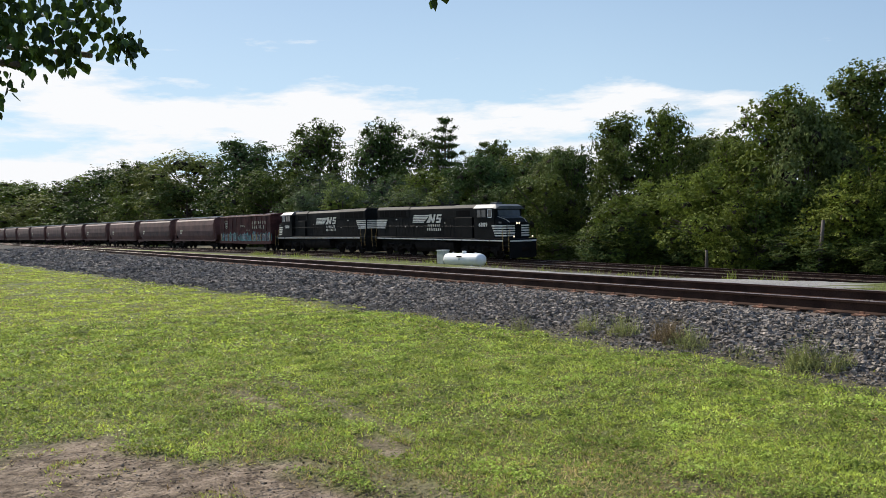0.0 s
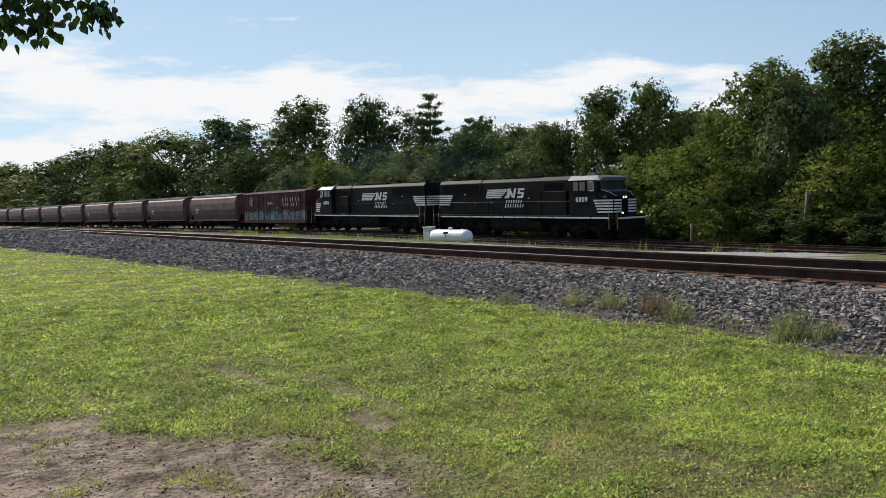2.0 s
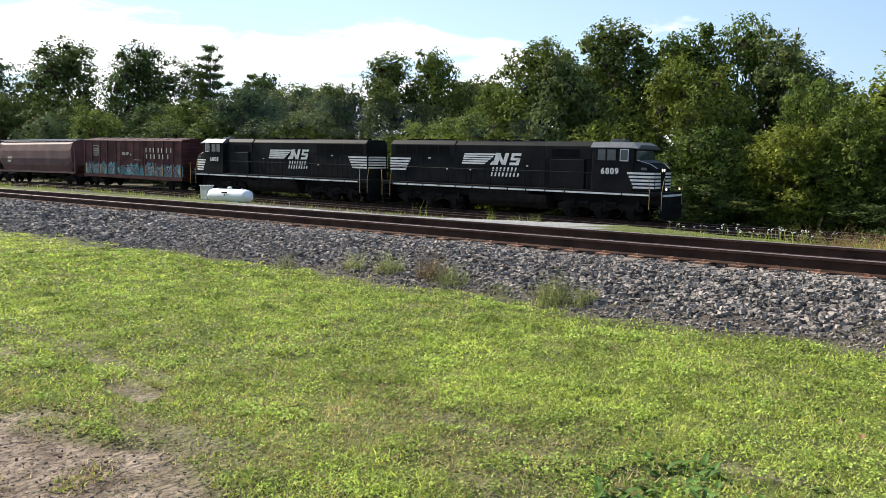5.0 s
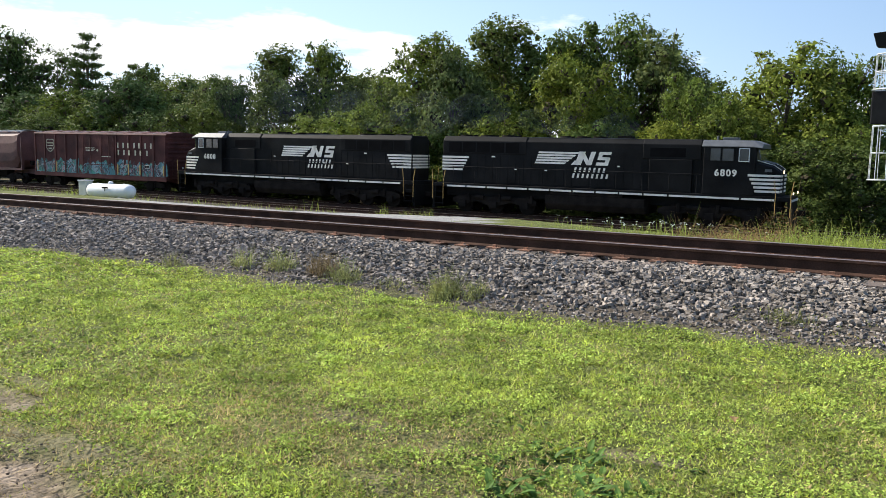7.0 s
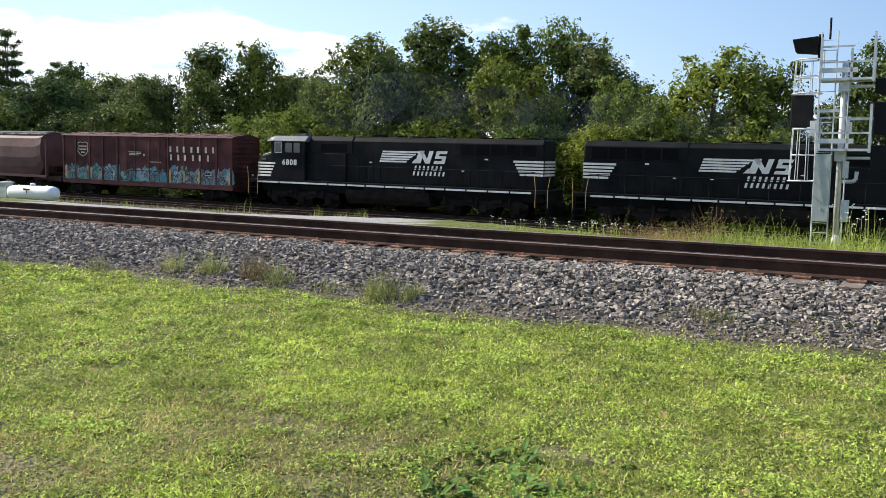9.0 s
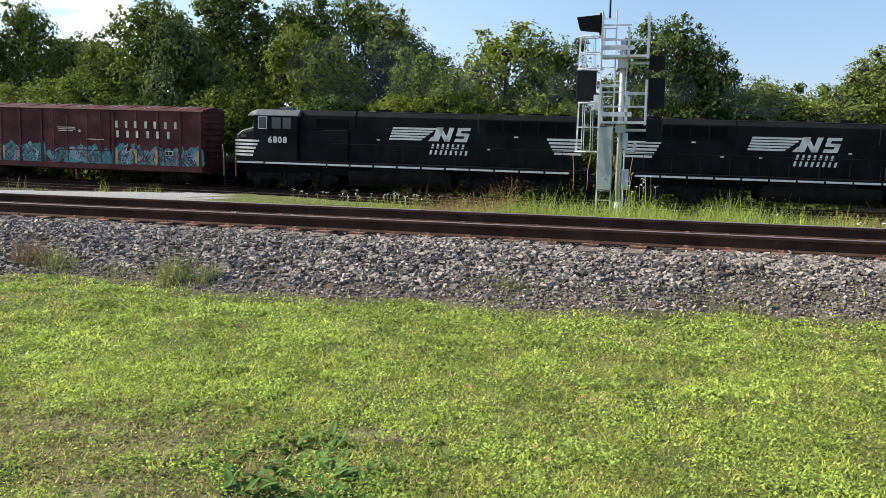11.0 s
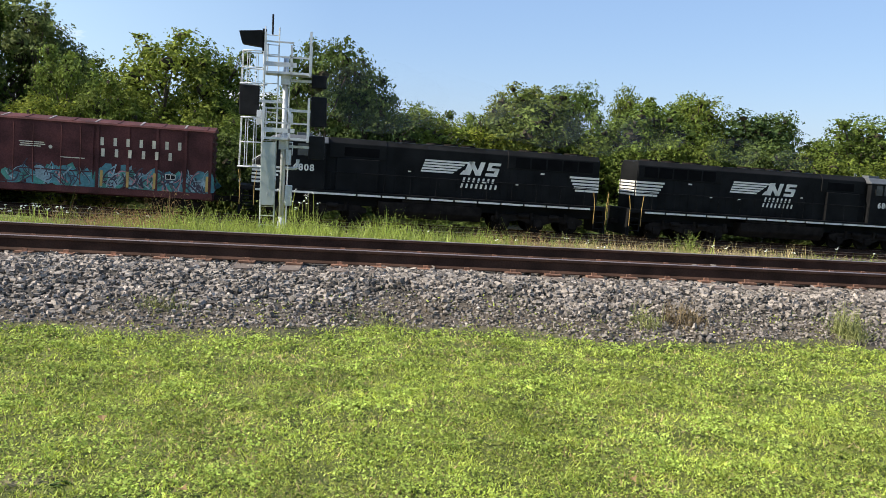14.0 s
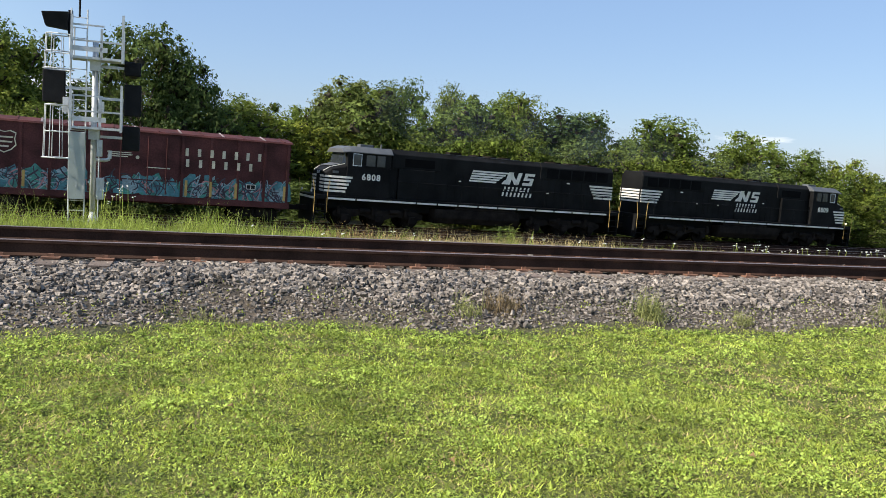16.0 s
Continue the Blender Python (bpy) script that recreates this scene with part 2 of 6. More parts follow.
def ground_material():
    """Lawn soil, worn mud, gravel and field, told apart by their place on the plan."""
    m = bpy.data.materials.new("ground_soil_grass_gravel")
    m.use_nodes = True
    n, l = m.node_tree.nodes, m.node_tree.links
    b = n["Principled BSDF"]
    b.inputs["Roughness"].default_value = 0.95
    b.inputs["Specular IOR Level"].default_value = 0.2
    att = n.new("ShaderNodeAttribute")
    att.attribute_name = "cover"
    sep = n.new("ShaderNodeSeparateColor")
    l.new(att.outputs["Color"], sep.inputs[0])
    tc = n.new("ShaderNodeTexCoord")

    def noise_ramp(scale, c0, c1, p0=0.35, p1=0.65):
        t, r = n.new("ShaderNodeTexNoise"), n.new("ShaderNodeValToRGB")
        t.inputs["Scale"].default_value, t.inputs["Detail"].default_value, t.inputs["Roughness"].default_value = scale, 8, 0.65
        l.new(tc.outputs["Object"], t.inputs["Vector"])
        r.color_ramp.elements[0].position, r.color_ramp.elements[1].position = p0, p1
        r.color_ramp.elements[0].color, r.color_ramp.elements[1].color = (*c0, 1), (*c1, 1)
        l.new(t.outputs[0], r.inputs[0])
        return r.outputs[0], t.outputs[0]
    grass, _ = noise_ramp(2.2, (0.065, 0.08, 0.018), (0.165, 0.175, 0.048))
    mud, _ = noise_ramp(4.5, (0.08, 0.054, 0.034), (0.32, 0.245, 0.178), 0.36, 0.62)
    crumbs, _ = noise_ramp(30.0, (0.3, 0.27, 0.24), (1, 1, 1), 0.36, 0.46)
    dark = n.new("ShaderNodeMixRGB")
    dark.blend_type = "MULTIPLY"
    dark.inputs[0].default_value = 1.0
    l.new(mud, dark.inputs[1])
    l.new(crumbs, dark.inputs[2])
    mud = dark.outputs[0]
    # gravel coloured very dark, so shade in the gaps between stones is painted in
    gravel, _ = noise_ramp(9.0, (0.02, 0.018, 0.015), (0.085, 0.076, 0.065))
    dirt, _ = noise_ramp(6.0, (0.07, 0.055, 0.038), (0.19, 0.15, 0.11))
    out = grass
    for ch, col in ((0, mud), (1, gravel), (2, dirt)):
        mix = n.new("ShaderNodeMixRGB")
        l.new(sep.outputs[ch], mix.inputs[0])
        l.new(out, mix.inputs[1])
        l.new(col, mix.inputs[2])
        out = mix.outputs[0]
    pale, _ = noise_ramp(14.0, (0.2, 0.19, 0.175), (0.42, 0.4, 0.37))
    mix = n.new("ShaderNodeMixRGB")
    l.new(att.outputs["Alpha"], mix.inputs[0])
    l.new(out, mix.inputs[1])
    l.new(pale, mix.inputs[2])
    l.new(mix.outputs[0], b.inputs["Base Color"])
    bn = n.new("ShaderNodeTexNoise")
    bn.inputs["Scale"].default_value, bn.inputs["Detail"].default_value = 22, 6
    l.new(tc.outputs["Object"], bn.inputs["Vector"])
    bp = n.new("ShaderNodeBump")
    bp.inputs["Strength"].default_value, bp.inputs["Distance"].default_value = 1.0, 0.05
    l.new(bn.outputs[0], bp.inputs["Height"])
    l.new(bp.outputs[0], b.inputs["Normal"])
    return m


GROUND = ground_material()

# ---- helpers for shapes ----
class Build:
    """Collects boxes, tubes and prisms for one mesh."""
    def __init__(self):
        self.v, self.f, self.m = [], [], []

    def add(self, verts, faces, mat=0):
        k = len(self.v)
        self.v += [tuple(p) for p in verts]
        self.f += [tuple(i + k for i in q) for q in faces]
        self.m += [mat] * len(faces)
        return self

    def box(self, x0, x1, y0, y1, z0, z1, mat=0):
        v = [(x, y, z) for x in (x0, x1) for y in (y0, y1) for z in (z0, z1)]
        return self.add(v, [(0, 1, 3, 2), (4, 6, 7, 5), (0, 4, 5, 1), (2, 3, 7, 6), (0, 2, 6, 4), (1, 5, 7, 3)], mat)

    def tube(self, a, b, r, n=8, r2=None, mat=0):
        a, b = Vector(a), Vector(b)
        d = (b - a).normalized()
        u = d.orthogonal().normalized()
        w = d.cross(u)
        r2 = r if r2 is None else r2
        ring = [(math.cos(2 * math.pi * i / n), math.sin(2 * math.pi * i / n)) for i in range(n)]
        v = [a + (u * c + w * s) * r for c, s in ring] + [b + (u * c + w * s) * r2 for c, s in ring]
        f = [(i, (i + 1) % n, n + (i + 1) % n, n + i) for i in range(n)] + [tuple(range(n - 1, -1, -1)), tuple(range(n, 2 * n))]
        return self.add(v, f, mat)

    def path(self, points, r, n=6, mat=0):
        for a, b in zip(points, points[1:]):
            self.tube(a, b, r, n, mat=mat)
        return self

    def prism(self, outline, y0, y1, mat=0):
        """Outline in (x, z), pushed from y0 to y1."""
        n = len(outline)
        v = [(x, y0, z) for x, z in outline] + [(x, y1, z) for x, z in outline]
        f = [(i, (i + 1) % n, n + (i + 1) % n, n + i) for i in range(n)] + [tuple(range(n - 1, -1, -1)), tuple(range(n, 2 * n))]
        return self.add(v, f, mat)

    def loft(self, sections, mat=0):
        """Rings of equal length, joined one to the next and capped."""
        n = len(sections[0])
        v = [p for s in sections for p in s]
        f = [(k * n + i, k * n + (i + 1) % n, (k + 1) * n + (i + 1) % n, (k + 1) * n + i) for k in range(len(sections) - 1) for i in range(n)]
        f += [tuple(range(n - 1, -1, -1)), tuple(range((len(sections) - 1) * n, len(sections) * n))]
        return self.add(v, f, mat)

    def mesh(self, name, mats, smooth=False):
        me = bpy.data.meshes.new(name)
        me.from_pydata(self.v, [], self.f)
        for m in (mats if isinstance(mats, (list, tuple)) else [mats]):
            me.materials.append(m)
        me.polygons.foreach_set("material_index", self.m)
        if smooth:
            me.polygons.foreach_set("use_smooth", [True] * len(self.f))
        bm = bmesh.new()
        bm.from_mesh(me)
        bmesh.ops.recalc_face_normals(bm, faces=bm.faces)
        bm.to_mesh(me)
        bm.free()
        return me


def part(name, build, mats, parent=None, label="", bevel=0.0, smooth=False, at=None):
    ob = new(name, build.mesh(name, mats, smooth))
    if parent:
        ob.parent = parent
    if at is not None:
        ob.matrix_basis = at
    if bevel:
        b = ob.modifiers.new("worn_edges", "BEVEL")
        b.width, b.segments, b.limit_method = bevel, 2, "ANGLE"
    return tagged(ob, label)


def thing(name, label, category, group="", kind="", at=None):
    ob = new(name)
    ob.empty_display_size = 0.3
    if at is not None:
        ob.matrix_basis = at
    return tagged(ob, label, category, group, kind)


def quick_mesh(name, verts, faces, mat):
    """A mesh from numpy arrays: verts (n, 3), faces (k, 3 or 4)."""
    me = bpy.data.meshes.new(name)
    k, c = faces.shape
    me.vertices.add(len(verts))
    me.vertices.foreach_set("co", np.ascontiguousarray(verts, dtype=np.float32).ravel())
    me.loops.add(k * c)
    me.loops.foreach_set("vertex_index", np.ascontiguousarray(faces, dtype=np.int32).ravel())
    me.polygons.add(k)
    me.polygons.foreach_set("loop_start", np.arange(0, k * c, c, dtype=np.int32))
    me.materials.append(mat)
    me.update(calc_edges=True)
    me.shade_flat()
    return me


# ---- plan: tracks and land ----
RAIL_NEAR, RAIL_FAR, RAIL_TOP = 10.35, 11.855, 0.544
TIE_TOP = RAIL_TOP - 0.19


def train_y(x):
    """The centre of the train's track across the plan."""
    if x < -60:
        return 40.19 + 0.0943 * (x + 60)
    return 46.98 + 0.1321 * x + 0.000315 * x * x


def train_slope(x):
    return 0.0943 if x < -60 else 0.1321 + 0.00063 * x


def train_z(x):
    """Rail top of the train's track."""
    return -2.12 - 0.0162 * max(x, -75) - (0.004 * (x + 75) if x < -75 else 0)


def siding_y(x):
    return train_y(x) - 4.3


def edge_y(x):
    """Where lawn ends and ballast begins."""
    xs, ys = (-200, -60, -50, -26, -17, -11, -3, -1.4, -0.6, 0.6, 2.5, 8, 60), (2.5, 3.6, 4.4, 6.2, 7.2, 7.55, 7.6, 7.75, 8.1, 8.25, 8.1, 8.1, 8.0)
    return float(np.interp(x, xs, ys)) + 0.12 * math.sin(1.7 * x) + 0.08 * math.sin(4.3 * x + 1)


def land_z(x, y):
    e = edge_y(x)
    ty = train_y(min(max(x, -400), 90))
    tz = train_z(min(max(x, -400), 90))
    mid = float(np.interp(x, (-60, -46, -30, -16, -7, 10, 30), (-0.72, -0.7, -0.88, -0.64, -0.93, -1.02, -1.25)))
    ys = (-4000, e - 0.2, e + 0.1, 9.35, 12.9, 15, 27, ty - 8, ty - 6.4, ty - 3, ty + 2.2, ty + 4.5, ty + 14, 4000)
    zs = (0, 0, 0.03, TIE_TOP - 0.03, TIE_TOP - 0.03, -0.12, mid, tz - 0.55, tz - 0.22, tz - 0.2, tz - 0.2, tz - 0.7, tz - 0.5, tz + 0.5)
    return float(np.interp(y, ys, zs))


def blot(x, y, cx, cy, rx, ry):
    d = math.hypot((x - cx) / rx, (y - cy) / ry)
    d += 0.45 * noise.noise(Vector((x * 1.3, y * 1.3, 3.0))) + 0.2 * noise.noise(Vector((x * 4, y * 4, 7.0)))
    return max(0.0, min(1.0, (1.12 - d) * 3.5))


def mud_at(x, y):
    w = max(blot(x, y, -6.0, 0.65, 1.35, 0.75), blot(x, y, -5.0, 1.45, 1.1, 0.8), blot(x, y, -3.9, 1.65, 0.95, 0.6) * 0.9, blot(x, y, -5.75, 2.8, 0.4, 0.17) * 0.75, blot(x, y, -4.6, 2.4, 0.8, 0.22) * 0.45, blot(x, y, -8.1, 2.56, 0.7, 0.16) * 0.5, blot(x, y, -3.45, 3.8, 0.7, 0.17) * 0.35, blot(x, y, -1.75, 4.3, 0.3, 0.12) * 0.6,
            blot(x, y, -7.4, 3.1, 1.6, 0.16) * 0.4, blot(x, y, -1.7, 3.2, 1.3, 0.2) * 0.35)
    return w


def build_ground():
    xs = np.concatenate([[-4000, -1500, -700, -400, -300, -220, -160], np.arange(-130, -26, 2.0), np.arange(-26, 14, 0.2), np.arange(14, 60, 1.5), [70, 90, 130, 200, 400, 900, 2000, 4000]])
    ys = np.concatenate([[-4000, -1000, -200, -60, -20, -8, -3], np.arange(-1, 9.6, 0.12), np.arange(9.6, 16, 0.4), np.arange(16, 62, 1.1), [66, 75, 90, 130, 250, 600, 1500, 4000]])
    v, cover = [], []
    for x in xs:
        for y in ys:
            e = edge_y(x)
            z = land_z(x, y)
            mud = mud_at(x, y) if -12 < x < 3 and -2 < y < 5 else 0.0
            near = -45 < x < 45 and -10 < y < 45
            if near:
                z += 0.05 * noise.noise(Vector((x * 0.5, y * 0.5, 0))) + 0.02 * noise.noise(Vector((x * 2.3, y * 2.3, 5))) - 0.03 * mud
            rough = 0.5 * noise.noise(Vector((x * 0.9, y * 2.2, 2)))
            on_bed = 1.0 if e + 0.15 < y < 15.2 else (max(0.0, 1 - abs(y - e) / 0.3) * 0.6 if y < e + 0.15 else max(0.0, 1 - (y - 15.2) / 1.0))
            ty = train_y(min(max(x, -400), 90))
            bed2 = 1.0 if ty - 6.8 < y < ty + 3.4 else 0.0
            pad = 1.0 if 15 < y < ty - 6 and -36 - (y - 20) * 0.6 + 5 * rough < x < -13.5 - (y - 20) * 0.45 + 4 * rough else 0.0
            strip = max(0.0, 1 - abs(y - e - 0.35 - rough * 0.4) / 0.55) if x > -14 else 0.0
            forest = 1.0 if y > ty + 3.4 else 0.0
            v.append((x, y, z))
            cover.append((mud, min(1, max(on_bed, bed2 * 0.9)), min(1, max(strip * 0.7, forest * 0.8)), pad))
    nx, ny = len(xs), len(ys)
    i, j = np.meshgrid(np.arange(nx - 1), np.arange(ny - 1), indexing="ij")
    a = (i * ny + j).ravel()
    me = quick_mesh("ground", np.array(v), np.stack([a, a + ny, a + ny + 1, a + 1], 1), GROUND)
    layer = me.color_attributes.new("cover", "FLOAT_COLOR", "POINT")
    layer.data.foreach_set("color", np.array(cover, dtype=np.float32).ravel())
    me.polygons.foreach_set("use_smooth", [True] * len(me.polygons))
    tagged(new("ground", me), "sunlit lawn with worn mud falling to railway land", "ground", kind="structure")


build_ground()


# ---- rails ----
def rail_build(points):
    """A flat-bottomed rail along points of its head's centre; the head's top is its own material."""
    prof = [(-0.075, -0.18), (0.075, -0.18), (0.075, -0.168), (0.012, -0.145), (0.012, -0.045), (0.036, -0.035), (0.036, -0.004), (0.022, 0.0), (-0.022, 0.0), (-0.036, -0.004), (-0.036, -0.035), (-0.012, -0.045), (-0.012, -0.145), (-0.075, -0.168)]
    b = Build()
    n = len(prof)
    rings = [[(x, y + o, z + h) for o, h in prof] for x, y, z in points]
    for r0, r1 in zip(rings, rings[1:]):
        for i in range(n):
            b.add([r0[i], r0[(i + 1) % n], r1[(i + 1) % n], r1[i]], [(0, 1, 2, 3)], 1 if i in (6, 7, 8) else 0)
    return b


near_track = thing("railway_track", "rusty main line rails on timber ties in ballast", "railway track", kind="structure")
for y in (RAIL_NEAR, RAIL_FAR):
    part("rail", rail_build([(x, y, RAIL_TOP) for x in (-600, -200, -60, -20, 0, 20, 60, 250)]), [RAILSIDE, RAILTOP], near_track)
far_track = thing("railway_track", "rusty rails of the line that the train runs on", "railway track", kind="structure")
siding = thing("railway_track", "overgrown rusty siding beside the train's line", "railway track", kind="structure")
for own, f in ((far_track, train_y), (siding, siding_y)):
    for side in (-0.7525, 0.7525):
        pts = [(x, f(x) + side, train_z(x) + (0.0 if own is far_track else 0.02)) for x in list(range(-400, -60, 30)) + list(range(-60, 92, 8))]
        part("rail", rail_build(pts), [RAILSIDE, RAILTOP], own)

# ---- the train ----
def text_build(word, size, x, y, z, depth=0.006, face=-1):
    """Flat letters standing on the side of a car, read from -y (face -1) or +y."""
    cu = bpy.data.curves.new("letters", "FONT")
    cu.body, cu.size, cu.extrude, cu.align_x, cu.align_y = word, size, depth, "CENTER", "CENTER"
    cu.offset, cu.space_character, cu.resolution_u = 0.014, 1.22, 4
    tmp = bpy.data.objects.new("letters", cu)
    me = bpy.data.meshes.new_from_object(tmp)
    turn = pose(x, y, z, 90, 0, 0 if face < 0 else 180)
    b = Build()
    b.add([turn @ v.co for v in me.vertices], [tuple(p.vertices) for p in me.polygons])
    bpy.data.objects.remove(tmp)
    return b


def wheelset(parent, x, r, name="wheelset"):
    b = Build()
    for s in (-1, 1):
        b.tube((0, s * 0.68, 0), (0, s * 0.81, 0), r, 20)
        b.tube((0, s * 0.64, 0), (0, s * 0.68, 0), r + 0.03, 20)
        b.tube((0, s * 0.80, 0), (0, s * 0.84, 0), r * 0.3, 10)
        for k in range(4):
            a = k * math.pi / 2
            b.box(math.cos(a) * r * 0.55 - 0.05, math.cos(a) * r * 0.55 + 0.05, s * 0.80 - 0.02, s * 0.82 + 0.02, math.sin(a) * r * 0.55 - 0.05, math.sin(a) * r * 0.55 + 0.05)
    b.tube((0, -0.7, 0), (0, 0.7, 0), 0.09, 10)
    ob = part(name, b, GRIME, parent, at=pose(x, 0, r))
    SPIN.append((ob, x, r))
    return ob


SPIN = []


def loco_truck(parent, cx):
    b = Build()
    for s in (-1, 1):
        y0, y1 = (s * 1.0, s * 1.16)
        b.prism([(cx - 2.75, 0.62), (cx - 2.75, 0.85), (cx - 2.3, 1.0), (cx + 2.3, 1.0), (cx + 2.75, 0.85), (cx + 2.75, 0.62), (cx + 2.2, 0.45), (cx + 1.1, 0.7), (cx + 0.3, 0.45), (cx - 0.3, 0.45), (cx - 1.1, 0.7), (cx - 2.2, 0.45)], min(y0, y1), max(y0, y1))
        for dx in (-2.05, 0, 2.05):
            b.box(cx + dx - 0.22, cx + dx + 0.22, min(s * 1.1, s * 1.3), max(s * 1.1, s * 1.3), 0.36, 0.72)
            b.tube((cx + dx + 0.42, s * 1.22, 0.7), (cx + dx + 0.42, s * 1.22, 1.15), 0.1, 8)
        b.tube((cx - 1.2, s * 1.25, 0.95), (cx - 0.6, s * 1.25, 0.95), 0.13, 8)
        b.tube((cx + 0.6, s * 1.25, 0.95), (cx + 1.2, s * 1.25, 0.95), 0.13, 8)
    b.box(cx - 2.4, cx + 2.4, -0.9, 0.9, 0.65, 0.85)
    t = part("truck", b, GRIME, parent)
    for dx in (-2.05, 0, 2.05):
        wheelset(parent, cx + dx, 0.53)
    return t


def locomotive(number, logo_x, label, flip):
    """Six-axle road diesel, its nose towards +x, standing on the rail tops."""
    L = thing("locomotive", label, "locomotive", "locomotives of the train")
    near = 1 if flip else -1
    # frame and walkway
    b = Build()
    b.box(-10.3, 10.3, -1.5, 1.5, 1.5, 1.74).box(-9.8, 9.8, -0.6, 0.6, 0.95, 1.5)
    part("underframe", b, BLACK, L, bevel=0.02)
    # long hood with doors, radiator bulge, and dynamic brake housing
    b = Build()
    b.loft([[(x, -1.1, 1.74), (x, 1.1, 1.74), (x, 1.1, 4.3), (x, 0.85, 4.56), (x, -0.85, 4.56), (x, -1.1, 4.3)] for x in (-9.85, 5.9)])
    b.loft([[(x, -1.14, 3.55), (x, 1.14, 3.55), (x, 1.14, 4.3), (x, 0.92, 4.58), (x, -0.92, 4.58), (x, -1.14, 4.3)] for x in (-9.8, -4.3)])
    b.loft([[(x, -1.16, 3.5), (x, 1.16, 3.5), (x, 1.16, 4.3), (x, 0.92, 4.58), (x, -0.92, 4.58), (x, -1.16, 4.3)] for x in (2.6, 5.7)])
    b.box(3.0, 5.3, -1.28, 1.28, 1.74, 3.5)
    hood = part("long_hood", b, BLACK, L, "black painted engine hood", bevel=0.03)
    for s in (-1, 1):
        for k in range(24):
            x = -9.4 + k * 0.5
            b = Build()
            b.box(x, x + 0.45, min(s * 1.1, s * 1.115), max(s * 1.1, s * 1.115), 1.85, 3.45)
            b.box(x + 0.05, x + 0.12, min(s * 1.115, s * 1.135), max(s * 1.115, s * 1.135), 2.6, 2.68)
            part("hood_door", b, BLACK, hood)
        for k in range(5):
            b = Build()
            b.box(-9.4 + k * 0.95, -8.55 + k * 0.95, min(s * 1.14, s * 1.15), max(s * 1.14, s * 1.15), 3.62, 4.22)
            part("radiator_grille", b, GRILLE, hood)
        b = Build()
        b.box(3.0, 4.9, min(s * 1.16, s * 1.17), max(s * 1.16, s * 1.17), 3.62, 4.1)
        part("intake_grille", b, GRILLE, hood)
    for x, r in ((-8.6, 0.55), (-7.2, 0.55), (-5.8, 0.55), (-2.2, 0.42), (-1.2, 0.42), (-0.2, 0.42)):
        b = Build()
        b.tube((x, 0, 4.55), (x, 0, 4.67), r, 16).tube((x, 0, 4.67), (x, 0, 4.69), 0.18, 8)
        part("roof_fan", b, GRIME, hood)
    b = Build()
    b.box(0.9, 1.7, -0.3, 0.3, 4.56, 4.72)
    part("exhaust_stack", b, GRIME, hood)
    # lighter strips draw in the sunlit line along the hood's roof edge
    b = Build()
    for s in (-1, 1):
        b.box(-4.2, 2.5, min(s * 0.84, s * 0.88), max(s * 0.84, s * 0.88), 4.552, 4.575)
    part("roof_edge_rail", b, ROOFGREY, hood)
    # cab
    b = Build()
    b.loft([[(x, -1.5, 1.74), (x, 1.5, 1.74), (x, 1.5, 4.2), (x, 1.22, 4.45), (x, -1.22, 4.45), (x, -1.5, 4.2)] for x in (5.9, 8.5)])
    cab = part("cab", b, BLACK, L, "black wide-nosed driving cab", bevel=0.03)
    b = Build()
    b.loft([[(x, -1.56, zz), (x, 1.56, zz), (x, 1.56, zz + 0.05), (x, 1.2, zz + 0.36 - d), (x, -1.2, zz + 0.36 - d), (x, -1.56, zz + 0.05)] for x, zz, d in ((5.8, 4.2, 0), (8.35, 4.2, 0), (8.8, 4.15, 0.12))])
    b.box(6.6, 7.4, -0.3, 0.3, 4.5, 4.72).tube((6.2, 0.5, 4.5), (6.2, 0.5, 4.8), 0.05)
    part("cab_roof", b, ROOFGREY, cab, "pale grey cab roof", bevel=0.02)
    for s in (-1, 1):
        for x0, x1 in ((6.25, 6.75), (6.85, 7.4), (7.7, 8.15)):
            b = Build()
            b.box(x0, x1, min(s * 1.5, s * 1.512), max(s * 1.5, s * 1.512), 3.5, 4.12)
            w = part("window", b, GLASS, cab)
            b = Build()
            for q in ((x0 - 0.04, x0, 3.46, 4.16), (x1, x1 + 0.04, 3.46, 4.16), (x0, x1, 3.46, 3.5), (x0, x1, 4.12, 4.16)):
                b.box(q[0], q[1], min(s * 1.5, s * 1.53), max(s * 1.5, s * 1.53), q[2], q[3])
            part("window_frame", b, STEEL if x0 > 7.5 else BLACK, w)
    b = Build()
    b.loft([[(8.42, -1.2, 3.5), (8.42, 1.2, 3.5), (8.55, 1.2, 4.15), (8.55, -1.2, 4.15)], [(8.72, -1.15, 3.5), (8.72, 1.15, 3.5), (8.6, 1.15, 4.12), (8.6, -1.15, 4.12)]])
    part("windscreen", b, GLASS, cab)
    # nose
    b = Build()
    b.loft([[(x, -w, 1.74), (x, w, 1.74), (x, w, h), (x, w - 0.3, h + 0.12), (x, -w + 0.3, h + 0.12), (x, -w, h)] for x, w, h in ((8.5, 1.46, 3.42), (9.35, 1.36, 3.2), (9.7, 1.2, 2.95))])
    nose = part("nose", b, BLACK, L, "black nose with white speed stripes", bevel=0.05)
    b = Build()
    b.loft([[(x, -w, h), (x, w, h), (x, w, h + 0.02), (x, -w, h + 0.02)] for x, w, h in ((8.75, 1.05, 3.53), (9.3, 1.0, 3.38))])
    part("nose_top_panel", b, ROOFGREY, nose)
